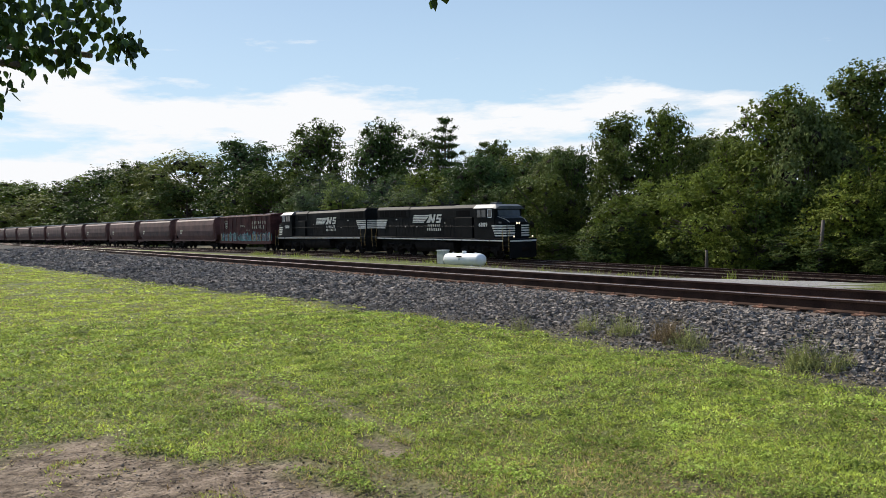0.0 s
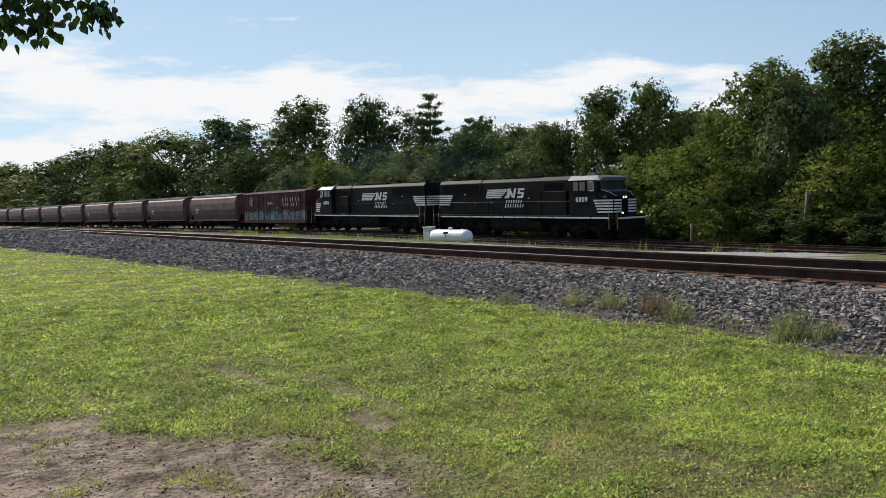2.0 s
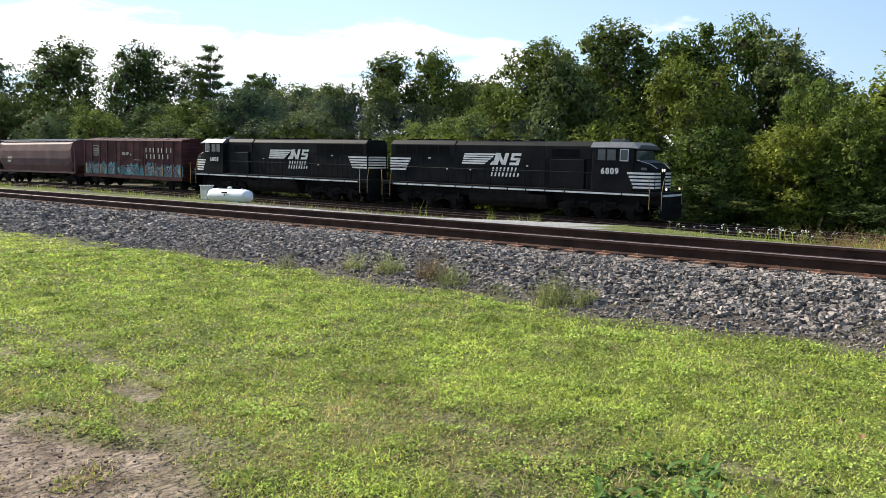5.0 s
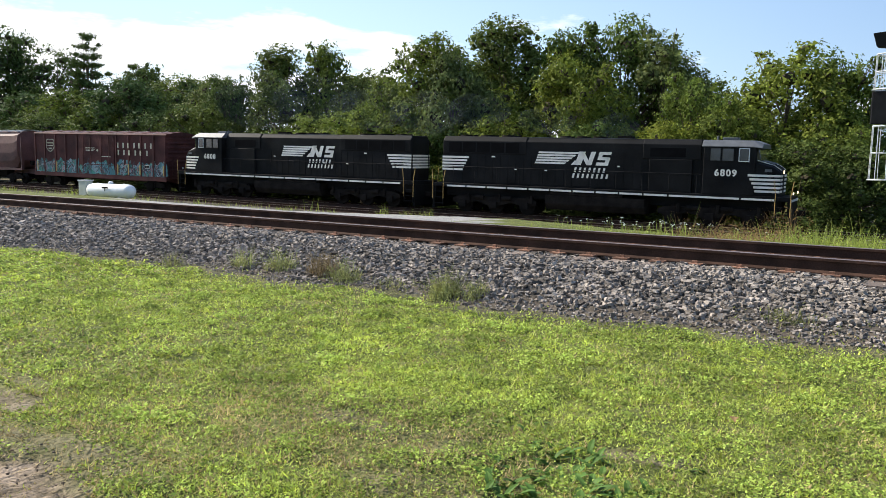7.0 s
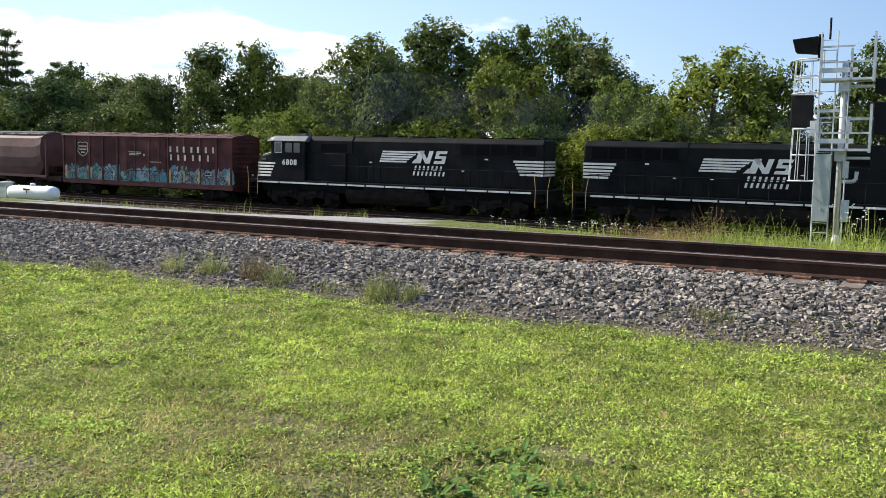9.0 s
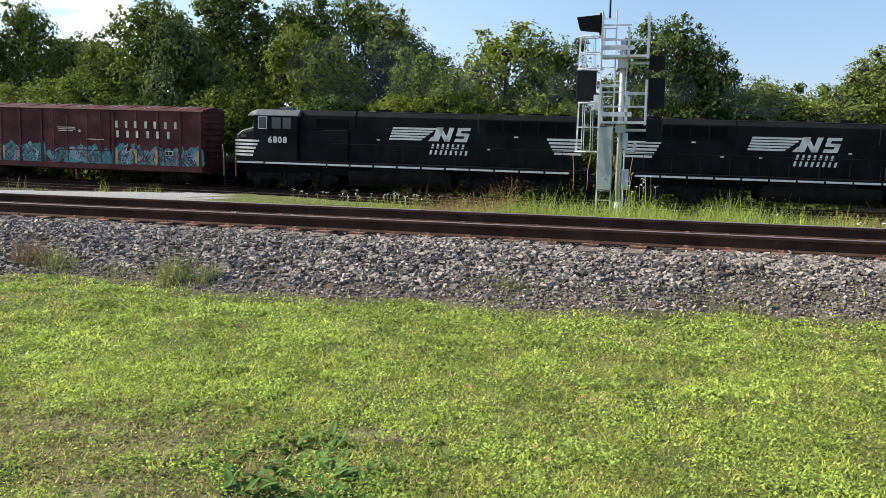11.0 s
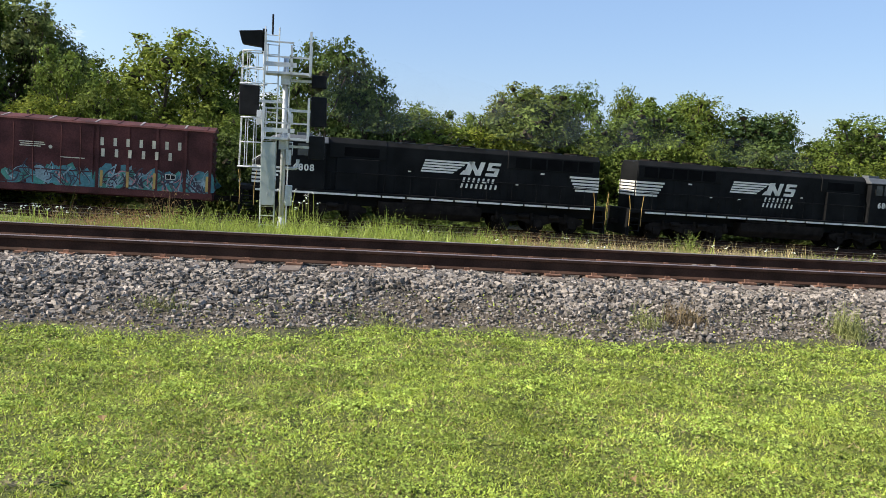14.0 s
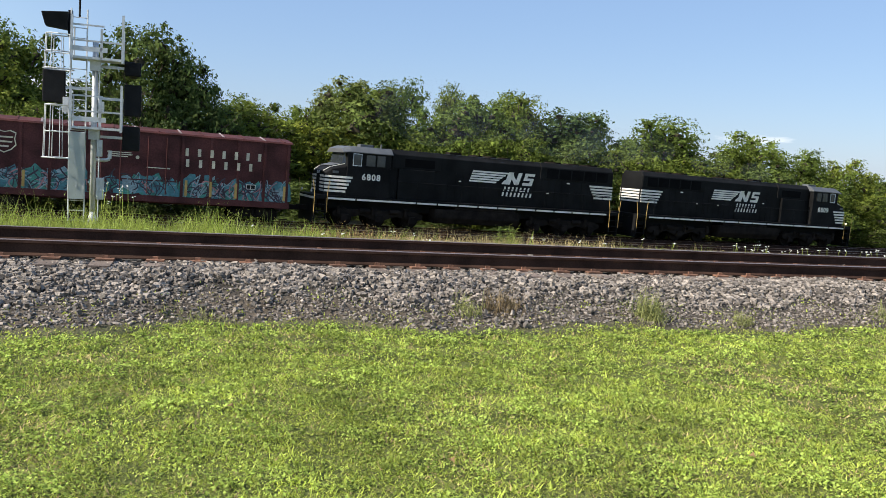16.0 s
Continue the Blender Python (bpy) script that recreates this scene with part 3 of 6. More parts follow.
    for s in (-1, 1):
        b = Build()
        b.tube((8.55, s * 1.17, 3.545), (9.35, s * 1.07, 3.325), 0.022, 5).tube((9.35, s * 1.07, 3.325), (9.7, s * 0.91, 3.075), 0.022, 5)
        part("nose_edge_line", b, WHITE, nose, "white line along the nose's edge")
        b = Build()
        b.box(8.95, 9.28, min(s * 1.36, s * 1.44), max(s * 1.36, s * 1.425), 2.98, 3.12)
        part("number_board", b, ROOFGREY, nose)
    for k in range(5):
        z = 1.93 + k * 0.2
        for s in (-1, 1):
            b = Build()
            x0 = 8.15 + 0.1 * (4 - k)
            pts = [(x0, 1.507, z), (8.52, 1.507, z), (9.35, 1.40, z), (9.7, 1.25, z)]
            v = [(x, s * y, zz) for x, y, _ in pts for zz in (z, z + 0.115)]
            b.add(v, [(2 * i, 2 * i + 2, 2 * i + 3, 2 * i + 1) for i in range(3)])
            part("stripe", b, WHITE, nose)
        for y0 in (-1.15, 0.35):
            b = Build()
            b.box(9.7, 9.712, y0, y0 + 0.8, z, z + 0.115)
            part("stripe", b, WHITE, nose)
    for y in (-0.14, 0.14):
        b = Build()
        b.tube((9.66, y, 2.98), (9.72, y, 2.98), 0.09, 12)
        part("headlight", b, LAMP if not flip else STEEL, nose)
    for y in (-1.0, 1.0):
        b = Build()
        b.tube((10.3, y, 1.92), (10.36, y, 1.92), 0.07, 12)
        part("ditch_light", b, LAMP if not flip else STEEL, nose)
    # rear stripes
    for k in range(5):
        z = 2.52 + k * 0.185
        x1 = -8.05 - 0.1 * (4 - k)
        for s in (-1, 1):
            b = Build()
            b.box(-9.852, x1, min(s * 1.103, s * 1.145), max(s * 1.103, s * 1.145), z, z + 0.115)
            part("stripe", b, WHITE, hood)
        b = Build()
        b.box(-9.866, -9.856, -0.95, 0.95, z, z + 0.115)
        part("stripe", b, WHITE, hood)
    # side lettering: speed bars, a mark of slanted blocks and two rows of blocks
    for s in (-1, 1):
        sgn = -s
        cx = logo_x
        for k in range(5):
            b = Build()
            z = 3.07 + k * 0.148
            b.add([(cx + sgn * (-3.12 + 0.05 * k), s * 1.145, z), (cx + sgn * (-1.3 + 0.2 * k), s * 1.145, z), (cx + sgn * (-1.2 + 0.2 * k), s * 1.145, z + 0.1), (cx + sgn * (-3.09 + 0.05 * k), s * 1.145, z + 0.1)], [(0, 1, 2, 3)])
            part("stripe", b, WHITE, hood, "weathered white speed bar")
        b = Build()
        mark = [[(-0.55, 0.0), (-0.2, 0.0), (0.05, 0.62), (-0.3, 0.62)], [(-0.3, 0.62), (-0.05, 0.62), (0.35, 0.0), (0.1, 0.0)], [(0.12, 0.0), (0.37, 0.0), (0.6, 0.62), (0.35, 0.62)], [(-0.75, 0.0), (-0.5, 0.0), (-0.42, 0.2), (-0.55, 0.2)],
                [(0.6, 0.0), (1.25, 0.0), (1.3, 0.14), (0.65, 0.14)], [(1.08, 0.14), (1.3, 0.14), (1.38, 0.36), (1.16, 0.36)], [(0.68, 0.25), (1.3, 0.25), (1.34, 0.38), (0.72, 0.38)], [(0.72, 0.38), (0.92, 0.38), (0.98, 0.5), (0.78, 0.5)], [(0.74, 0.49), (1.4, 0.49), (1.45, 0.62), (0.8, 0.62)]]
        for q in mark:
            b.add([(cx + sgn * (x * 1.08 - 0.1), s * 1.146, 3.05 + z * 1.22) for x, z in q], [(0, 1, 2, 3)])
        part("mark", b, WHITE, hood, "white slanted railway mark")
        for row, count in ((0, 7), (1, 8)):
            b = Build()
            for k in range(count):
                x, z = -0.72 + 0.28 * k - 0.1 * row, 2.66 - 0.34 * row
                b.add([(cx + sgn * px, s * 1.146, pz) for px, pz in ((x, z), (x + 0.12, z), (x + 0.17, z + 0.25), (x + 0.05, z + 0.25))], [(0, 1, 2, 3)])
            part("lettering", b, WHITE, hood, "row of white letter bars")
        part("road_number", text_build(number, 0.48, 7.05, s * 1.515, 2.86, 0.004, s), WHITE, cab, "white road number")
        for k in range(6):
            b = Build()
            x = (-6.5, -3.1, 1.2, 3.4, -5.0, 4.6)[k]
            b.box(x, x + 0.22, min(s * 1.15, s * 1.16), max(s * 1.15, s * 1.16), 3.35 - 0.5 * (k % 2), 3.43 - 0.5 * (k % 2)) if k in (0,) else b.box(x, x + 0.16, min(s * 1.14, s * 1.15), max(s * 1.14, s * 1.15), 2.3 + 0.35 * (k % 3), 2.36 + 0.35 * (k % 3))
            part("label_plate", b, WHITE, hood)
    # white dashes along the sill
    for s in (-1, 1):
        x = -9.3
        while x < 9.2:
            ln = 1.25 if x < 4 else 3.6
            b = Build()
            b.box(x, min(x + ln, 9.5), min(s * 1.5, s * 1.512), max(s * 1.5, s * 1.512), 1.52, 1.62)
            part("sill_stripe", b, WHITE, L)
            x += ln + 0.1
    b = Build()
    b.box(10.1, 10.32, -1.45, 1.45, 1.5, 1.62)
    part("sill_stripe", b, WHITE, L)
    # fuel tank, air tanks, trucks
    b = Build()
    b.loft([[(x, -1.2, 0.45), (x, 1.2, 0.45), (x, 1.45, 0.8), (x, 1.45, 1.3), (x, -1.45, 1.3), (x, -1.45, 0.8)] for x in (-2.9, 2.9)])
    part("fuel_tank", b, GRIME, L, "grimy fuel tank", bevel=0.05)
    for s in (-1, 1):
        b = Build()
        b.tube((-2.6, s * 1.3, 1.38), (1.6, s * 1.3, 1.38), 0.14, 10)
        part("air_reservoir", b, GRIME, L)
    for c in (-6.3, 6.3):
        loco_truck(L, c)
    # couplers, plough, steps
    for s in (-1, 1):
        b = Build()
        b.box(min(s * 10.2, s * 10.85), max(s * 10.2, s * 10.85), -0.14, 0.14, 0.75, 1.05)
        part("coupler", b, GRIME, L, bevel=0.03)
        b = Build()
        b.prism([(s * 10.2, 0.2), (s * 10.35, 0.2), (s * 10.3, 1.5), (s * 10.1, 1.5)], -1.4, 1.4)
        part("pilot_plate", b, BLACK, L)
        for t in (-1, 1):
            b = Build()
            for k in range(4):
                z = 0.45 + 0.36 * k
                b.box(min(s * 9.6, s * 10.2), max(s * 9.6, s * 10.2), min(t * 1.15, t * 1.5), max(t * 1.15, t * 1.5), z, z + 0.04)
            for x in (9.58, 10.22):
                b.box(min(s * x, s * (x + 0.04)), max(s * x, s * (x + 0.04)), min(t * 1.4, t * 1.5), max(t * 1.4, t * 1.5), 0.4, 1.74)
            part("steps", b, BLACK, L)
            for x in (9.55, 10.28):
                b = Build()
                b.path([(s * x, t * 1.52, 0.75), (s * x, t * 1.53, 1.8), (s * (x + (0.1 if x > 10 else -0.1)), t * 1.48, 2.55)], 0.017)
                part("grab_rail", b, YELLOW, L, "yellow step handrail")
    for t in (-1, 1):
        b = Build()
        for x in np.arange(-8.9, 5.8, 1.45):
            b.tube((x, t * 1.46, 1.74), (x, t * 1.46, 2.75), 0.017, 5)
        b.path([(-9.5, t * 1.46, 2.75), (5.8, t * 1.46, 2.75)], 0.02)
        part("handrail", b, BLACK, L)
    return L


def freight_truck(parent, cx):
    b = Build()
    for s in (-1, 1):
        b.prism([(cx - 1.15, 0.42), (cx - 1.15, 0.62), (cx - 0.5, 0.78), (cx + 0.5, 0.78), (cx + 1.15, 0.62), (cx + 1.15, 0.42), (cx + 0.4, 0.3), (cx - 0.4, 0.3)], min(s * 0.98, s * 1.12), max(s * 0.98, s * 1.12))
        for dx in (-0.12, 0.12):
            b.tube((cx + dx, s * 1.14, 0.32), (cx + dx, s * 1.14, 0.7), 0.08, 8)
    b.box(cx - 0.2, cx + 0.2, -1.1, 1.1, 0.5, 0.85)
    part("truck", b, GRIME, parent)
    for dx in (-0.88, 0.88):
        wheelset(parent, cx + dx, 0.42)


RIBS = (-7.86, -6.6, -5.2, -3.9, -2.45, 2.3, 3.75, 5.15, 6.55, 7.8)


def boxcar():
    """Fifty-foot ribbed box car with a plug door and sprayed lower panels."""
    C = thing("boxcar", "faded maroon ribbed boxcar with teal graffiti along its side", "boxcar")
    b = Build()
    b.box(-7.9, 7.9, -1.42, 1.42, 1.05, 4.35)
    body = part("body", b, MAROON, C)
    b = Build()
    b.loft([[(x, -1.5, 4.33), (x, 1.5, 4.33), (x, 1.45, 4.42), (x, 0, 4.62), (x, -1.45, 4.42)] for x in (-8.0, 8.0)])
    roof = part("roof", b, MAROON, C)
    for k in range(15):
        x = -7.6 + k * 1.08
        b = Build()
        b.loft([[(x, -1.42, 4.4), (x + 0.09, -1.42, 4.4), (x + 0.09, -1.42, 4.45), (x, -1.42, 4.45)], [(x, 0, 4.58), (x + 0.09, 0, 4.58), (x + 0.09, 0, 4.65), (x, 0, 4.65)], [(x, 1.42, 4.4), (x + 0.09, 1.42, 4.4), (x + 0.09, 1.42, 4.45), (x, 1.42, 4.45)]])
        part("roof_rib", b, GALVROOF if k % 2 else MAROON, roof)
    b = Build()
    for s in (-1, 1):
        b.box(-7.95, 7.95, min(s * 1.42, s * 1.50), max(s * 1.42, s * 1.50), 0.85, 1.16)
    b.box(-7.9, 7.9, -0.35, 0.35, 0.7, 1.05)
    part("side_sill", b, MAROON, C)
    for s in (-1, 1):
        for x in RIBS:
            b = Build()
            b.box(x - 0.07, x + 0.07, min(s * 1.42, s * 1.49), max(s * 1.42, s * 1.49), 1.15, 4.33)
            part("side_rib", b, MAROON, body)
        b = Build()
        b.box(-2.2, 2.1, min(s * 1.43, s * 1.475), max(s * 1.43, s * 1.475), 1.2, 4.2)
        door = part("plug_door", b, MAROON, C, "maroon plug door with locking bars")
        for x in (-1.6, -0.7, 0.6, 1.5):
            part("locking_bar", Build().tube((x, s * 1.5, 1.25), (x, s * 1.5, 4.15), 0.022, 6), MAROON, door)
        for z in (1.9, 2.7, 3.4):
            part("door_rail", Build().box(-2.15, 2.05, min(s * 1.475, s * 1.49), max(s * 1.475, s * 1.49), z, z + 0.06), MAROON, door)
        # two rows of letter bars
        letters = ((9, 3.3, 0.4, 3.75, 5.0), (7, 2.74, 0.4, 3.85, 3.9))
        for n, z, h, cx, span in letters:
            for k in range(n):
                x = cx - span / 2 + span * k / (n - 1)
                face = 1.494 if any(abs(x - q) < 0.16 for q in RIBS) else 1.424
                part("letter", Build().box(x - 0.08, x + 0.08, min(s * face, s * (face + 0.006)), max(s * face, s * (face + 0.006)), z, z + h), YELLOWWHITE, body, "cream letter bar")
        b = Build()
        rim = [(-0.52, 0.42), (-0.26, 0.52), (0, 0.44), (0.26, 0.52), (0.52, 0.42), (0.47, 0.12), (0.54, -0.18), (0.32, -0.42), (0, -0.58), (-0.32, -0.42), (-0.54, -0.18), (-0.47, 0.12)]
        for (x0, z0), (x1, z1) in zip(rim, rim[1:] + rim[:1]):
            b.add([(-5.9 + q * x, s * 1.432, 3.38 + q * z) for x, z, q in ((x0, z0, 1), (x1, z1, 1), (x1, z1, 0.9), (x0, z0, 0.9))], [(0, 1, 2, 3)])
        for x0, x1, z in ((-6.28, -5.52, 3.52), (-6.25, -5.55, 3.3), (-6.1, -5.7, 3.08)):
            b.box(x0, x1, min(s * 1.426, s * 1.432), max(s * 1.426, s * 1.432), z, z + 0.08)
        part("emblem", b, YELLOWWHITE, body, "cream shield emblem with plain bars")
        for x in (-7.6, -5.1, 2.45, 5.0, 7.6) + ((3.7,) if s < 0 else ()):
            b = Build()
            b.box(x, x + 0.13, min(s * 1.49, s * 1.498), max(s * 1.49, s * 1.498), 1.25, 2.05)
            part("reflector_strip", b, YELLOW, body)
        # stencilled notes on the door and a small data panel
        for k, (x0, x1, z) in enumerate(((-1.35, -0.2, 3.22), (-1.3, -0.15, 3.12), (-1.32, -0.35, 3.02), (0.55, 1.7, 2.56))):
            part("stencil", Build().box(x0, x1, min(s * 1.476, s * 1.482), max(s * 1.476, s * 1.482), z, z + 0.045), YELLOWWHITE, door, "faint row of stencilled bars")
        part("stencil", Build().tube((0.1, s * 1.476, 3.05), (0.1, s * 1.482, 3.05), 0.09, 12), YELLOWWHITE, door, "small pale disc")
        part("data_panel", Build().box(5.6, 6.1, min(s * 1.46, s * 1.485), max(s * 1.46, s * 1.485), 1.78, 2.04), WHITE, body, "white framed data panel")
        for x0 in (5.63, 5.87):
            part("data_field", Build().box(x0, x0 + 0.2, min(s * 1.485, s * 1.492), max(s * 1.485, s * 1.492), 1.81, 2.01), SIGNALBLACK, body)
        # sprayed lettering: overlapping curved strokes
        rng = random.Random(5 + s)
        for base, wid, mats in ((-5.0, 5.3, 3), (5.05, 5.5, 3), (0.0, 3.6, 3)):
            b = Build()
            for k in range(80 if base else 30):
                x = base - wid / 2 + wid * rng.random()
                z = 1.25 + 0.5 * rng.random()
                y = s * ((1.424 if base else 1.478) + 0.0003 * k)
                w, h = 0.2 + 0.35 * rng.random(), 0.35 + 0.5 * rng.random()
                lean = rng.uniform(-0.3, 0.4)
                n = 9
                v = [(x + w * math.cos(2 * math.pi * i / n) * (0.6 + 0.4 * rng.random()) + lean * math.sin(2 * math.pi * i / n), y, min(2.4, max(1.17, z + h * math.sin(2 * math.pi * i / n) * (0.6 + 0.4 * rng.random())))) for i in range(n)]
                b.add(v, [tuple(range(n))], rng.choice((0, 0, 0, 0, 4, 4, 1)))
            for k in range(110 if base else 40):
                x = base - wid / 2 + wid * rng.random()
                z = 1.3 + 0.7 * rng.random()
                y = s * ((1.45 if base else 1.484) + 0.0003 * k)
                a = rng.uniform(0.3, 2.8)
                ln, th = rng.uniform(0.3, 0.95), rng.uniform(0.018, 0.042)
                bend = rng.uniform(-0.25, 0.25)
                pts = [(x + ln * (i / 4 - 0.5) * math.cos(a) - bend * math.sin(math.pi * i / 4) * math.sin(a), z + ln * (i / 4 - 0.5) * math.sin(a) + bend * math.sin(math.pi * i / 4) * math.cos(a)) for i in range(5)]
                v = [(px + o * math.sin(a), y, min(2.42, max(1.17, pz - o * math.cos(a)))) for px, pz in pts for o in (-th, th)]
                b.add(v, [(2 * i, 2 * i + 2, 2 * i + 3, 2 * i + 1) for i in range(4)], rng.choice((2, 2, 2, 2, 1, 1, 3)))
            part("graffiti", b, [TEAL, PALEBLUE, DARKSPRAY, PINKSPRAY, GREENSPRAY], body, "teal and pale blue sprayed graffiti")
    for s in (-1, 1):
        for k in range(9):
            b = Build()
            z = 1.3 + k * 0.34
            b.box(min(s * 7.9, s * 7.97), max(s * 7.9, s * 7.97), -1.35, 1.35, z, z + 0.14)
            part("end_rib", b, MAROON, body, bevel=0.02)
        b = Build()
        b.path([(s * 8.0, -1.3, 0.8), (s * 8.0, -1.3, 2.6)], 0.02).path([(s * 8.0, -0.9, 0.8), (s * 8.0, -0.9, 2.6)], 0.02)
        for z in np.arange(0.9, 2.6, 0.4):
            b.tube((s * 8.0, -1.3, z), (s * 8.0, -0.9, z), 0.015, 5)
        part("end_ladder", b, MAROON, C)
        b = Build()
        b.box(min(s * 7.9, s * 8.85), max(s * 7.9, s * 8.85), -0.13, 0.13, 0.75, 1.02)
        part("coupler", b, GRIME, C)
        freight_truck(C, s * 6.2)
    return C


def hopper():
    """Covered hopper with rounded sides, sloped ends and running boards."""
    C = thing("covered_hopper", "faded oxide-red covered hopper car with rounded sides", "hopper car", "hopper cars of the train")
    prof = [(-1.25, 1.2), (-1.52, 1.9), (-1.58, 2.6), (-1.55, 3.4), (-1.42, 4.05), (-0.95, 4.42), (0, 4.52), (0.95, 4.42), (1.42, 4.05), (1.55, 3.4), (1.58, 2.6), (1.52, 1.9), (1.25, 1.2)]
    b = Build()
    b.loft([[(x, y * k, 1.2 + dz + (z - 1.2) * (1 - dz / 3.3)) for y, z in prof] for x, k, dz in ((-7.6, 0.98, 0.75), (-7.2, 1, 0.2), (-6.8, 1, 0), (6.8, 1, 0), (7.2, 1, 0.2), (7.6, 0.98, 0.75))])
    body = part("body", b, HOPPERPAINT, C, smooth=False)
    b = Build()
    for s in (-1, 1):
        b.box(-8.2, 8.2, min(s * 1.42, s * 1.56), max(s * 1.42, s * 1.56), 1.12, 1.3)
        for x in (-8.15, 8.05):
            b.box(x, x + 0.1, min(s * 1.3, s * 1.5), max(s * 1.3, s * 1.5), 1.2, 3.9)
    b.box(-8.3, 8.3, -0.3, 0.3, 0.8, 1.2)
    part("side_sill", b, HOPPERPAINT, C)
    b = Build()
    b.box(-7.8, 7.8, -0.5, 0.5, 4.56, 4.6).box(-7.8, 7.8, -1.2, -1.0, 4.5, 4.54).box(-7.8, 7.8, 1.0, 1.2, 4.5, 4.54)
    for x in np.arange(-7, 7.1, 1.4):
        b.box(x, x + 0.08, -1.2, 1.2, 4.42, 4.55)
    part("running_board", b, STEEL, C)
    for x in (-4, 0, 4):
        b = Build()
        b.loft([[(x - 1.6, -1.2, 1.2), (x + 1.6, -1.2, 1.2), (x + 1.6, 1.2, 1.2), (x - 1.6, 1.2, 1.2)], [(x - 0.4, -0.5, 0.45), (x + 0.4, -0.5, 0.45), (x + 0.4, 0.5, 0.45), (x - 0.4, 0.5, 0.45)]])
        part("outlet_gate", b, GRIME, C)
    for s in (-1, 1):
        b = Build()
        b.path([(-8.1, s * 1.45, 0.7), (-8.1, s * 1.45, 4.3)], 0.025).path([(-7.7, s * 1.5, 0.7), (-7.7, s * 1.5, 4.3)], 0.025)
        for z in np.arange(0.8, 4.2, 0.42):
            b.tube((-8.1, s * 1.45, z), (-7.7, s * 1.5, z), 0.018, 5)
        part("ladder", b, HOPPERPAINT, C)
        b = Build()
        b.box(-5.6, -4.6, min(s * 1.585, s * 1.592), max(s * 1.585, s * 1.592), 2.55, 2.75).box(-5.6, -4.9, min(s * 1.585, s * 1.592), max(s * 1.585, s * 1.592), 2.2, 2.4)
        part("lettering", b, YELLOWWHITE, body, "faded letter bars")
        b = Build()
        b.box(min(s * 8.2, s * 9.1), max(s * 8.2, s * 9.1), -0.13, 0.13, 0.75, 1.02)
        part("coupler", b, GRIME, C)
        b = Build()
        b.tube((s * 7.95, -0.5, 1.75), (s * 7.95, 0.4, 1.75), 0.2, 10)
        part("brake_cylinder", b, GRIME, C)
        freight_truck(C, s * 6.5)
    return C


YELLOWWHITE = material("cream_lettering", (0.62, 0.56, 0.42), 0.6, vary=0.2)
LEAD = locomotive("6809", -0.6, "black locomotive with white nose stripes, lamps lit", False)
SECOND = locomotive("6808", -2.45, "black locomotive running tail first behind the lead unit", True)
BOX = boxcar()
SPIN_POWER = list(SPIN)
FIRST_HOPPER = hopper()
HOPPERS = [FIRST_HOPPER] + [copy_thing(FIRST_HOPPER, pose(0, 0, 0)) for _ in range(10)]


def smoke_plume():
    """Thin blue exhaust haze trailing back over the train, in rigid puffs."""
    m = bpy.data.materials.new("thin_exhaust_haze")
    m.use_nodes = True
    n, l = m.node_tree.nodes, m.node_tree.links
    dif, tra, mix = n.new("ShaderNodeBsdfDiffuse"), n.new("ShaderNodeBsdfTransparent"), n.new("ShaderNodeMixShader")
    dif.inputs[0].default_value = (0.44, 0.53, 0.68, 1)
    mix.inputs[0].default_value = 0.009
    l.new(tra.outputs[0], mix.inputs[1])
    l.new(dif.outputs[0], mix.inputs[2])
    l.new(mix.outputs[0], n["Material Output"].inputs["Surface"])
    S = thing("exhaust_smoke", "thin blue-grey diesel haze drifting over the train", "smoke")
    rng = random.Random(4)
    for k in range(7):
        b = Build()
        r = 0.8 + 0.24 * k
        x, y, z = -4.2 * k - rng.random(), rng.uniform(-0.5, 0.9), 5.3 + 0.36 * k + rng.uniform(-0.4, 0.5)
        rings = []
        for i in range(1, 10):
            a = math.pi * i / 10
            rings.append([(x + 1.7 * r * math.cos(a), y + r * math.sin(a) * math.cos(q) * (1 + 0.12 * math.sin(3 * q + k)), z + r * 0.8 * math.sin(a) * math.sin(q) * (1 + 0.15 * math.sin(2 * q + 2 * k + i))) for q in np.linspace(0, 2 * math.pi, 15)[:-1]])
        b.loft(rings)
        ob = part("puff", b, m, S, smooth=True)
        ob.visible_shadow = False
    return S


SMOKE = smoke_plume()


def train_s(t):
    """Where the lead unit's middle is along the line, in metres of x."""
    return -64.47 + 6.18 * t + 0.0156 * t * t


def car_pose(x, flip=False):
    s = train_slope(x)
    return pose(x, train_y(x), train_z(x), 0, math.degrees(math.atan(0.0162)) if x > -75 else math.degrees(math.atan(0.004)), math.degrees(math.atan(s))) @ (pose(0, 0, 0, 0, 0, 180) if flip else pose(0, 0, 0))


STEPS = [0.5 * k for k in range(33)]


def motions():
    offsets = [(LEAD, -0.1, False), (SECOND, -22.1, True), (BOX, -41.7, False)]
    offsets += [(h, -59.65 - 18.2 * k, False) for k, h in enumerate(HOPPERS)]
    # wheels roll without slipping
    for wheel, x, r in SPIN_POWER:
        back = -1 if wheel.parent == SECOND else 1
        walk(wheel, [(k / 15, pose(x, 0, r, 0, back * math.degrees((train_s(k / 15) - train_s(0)) * 1.0085 / r) % 360, 0)) for k in range(241)])
    walk(SMOKE, [(t, pose(1.0 + train_s(t), train_y(train_s(t)), train_z(train_s(t)), 0, 0, math.degrees(math.atan(train_slope(train_s(t)))))) for t in STEPS])
    for car, off, flip in offsets:
        walk(car, [(t, car_pose(train_s(t) + off * 0.9915, flip)) for t in STEPS])


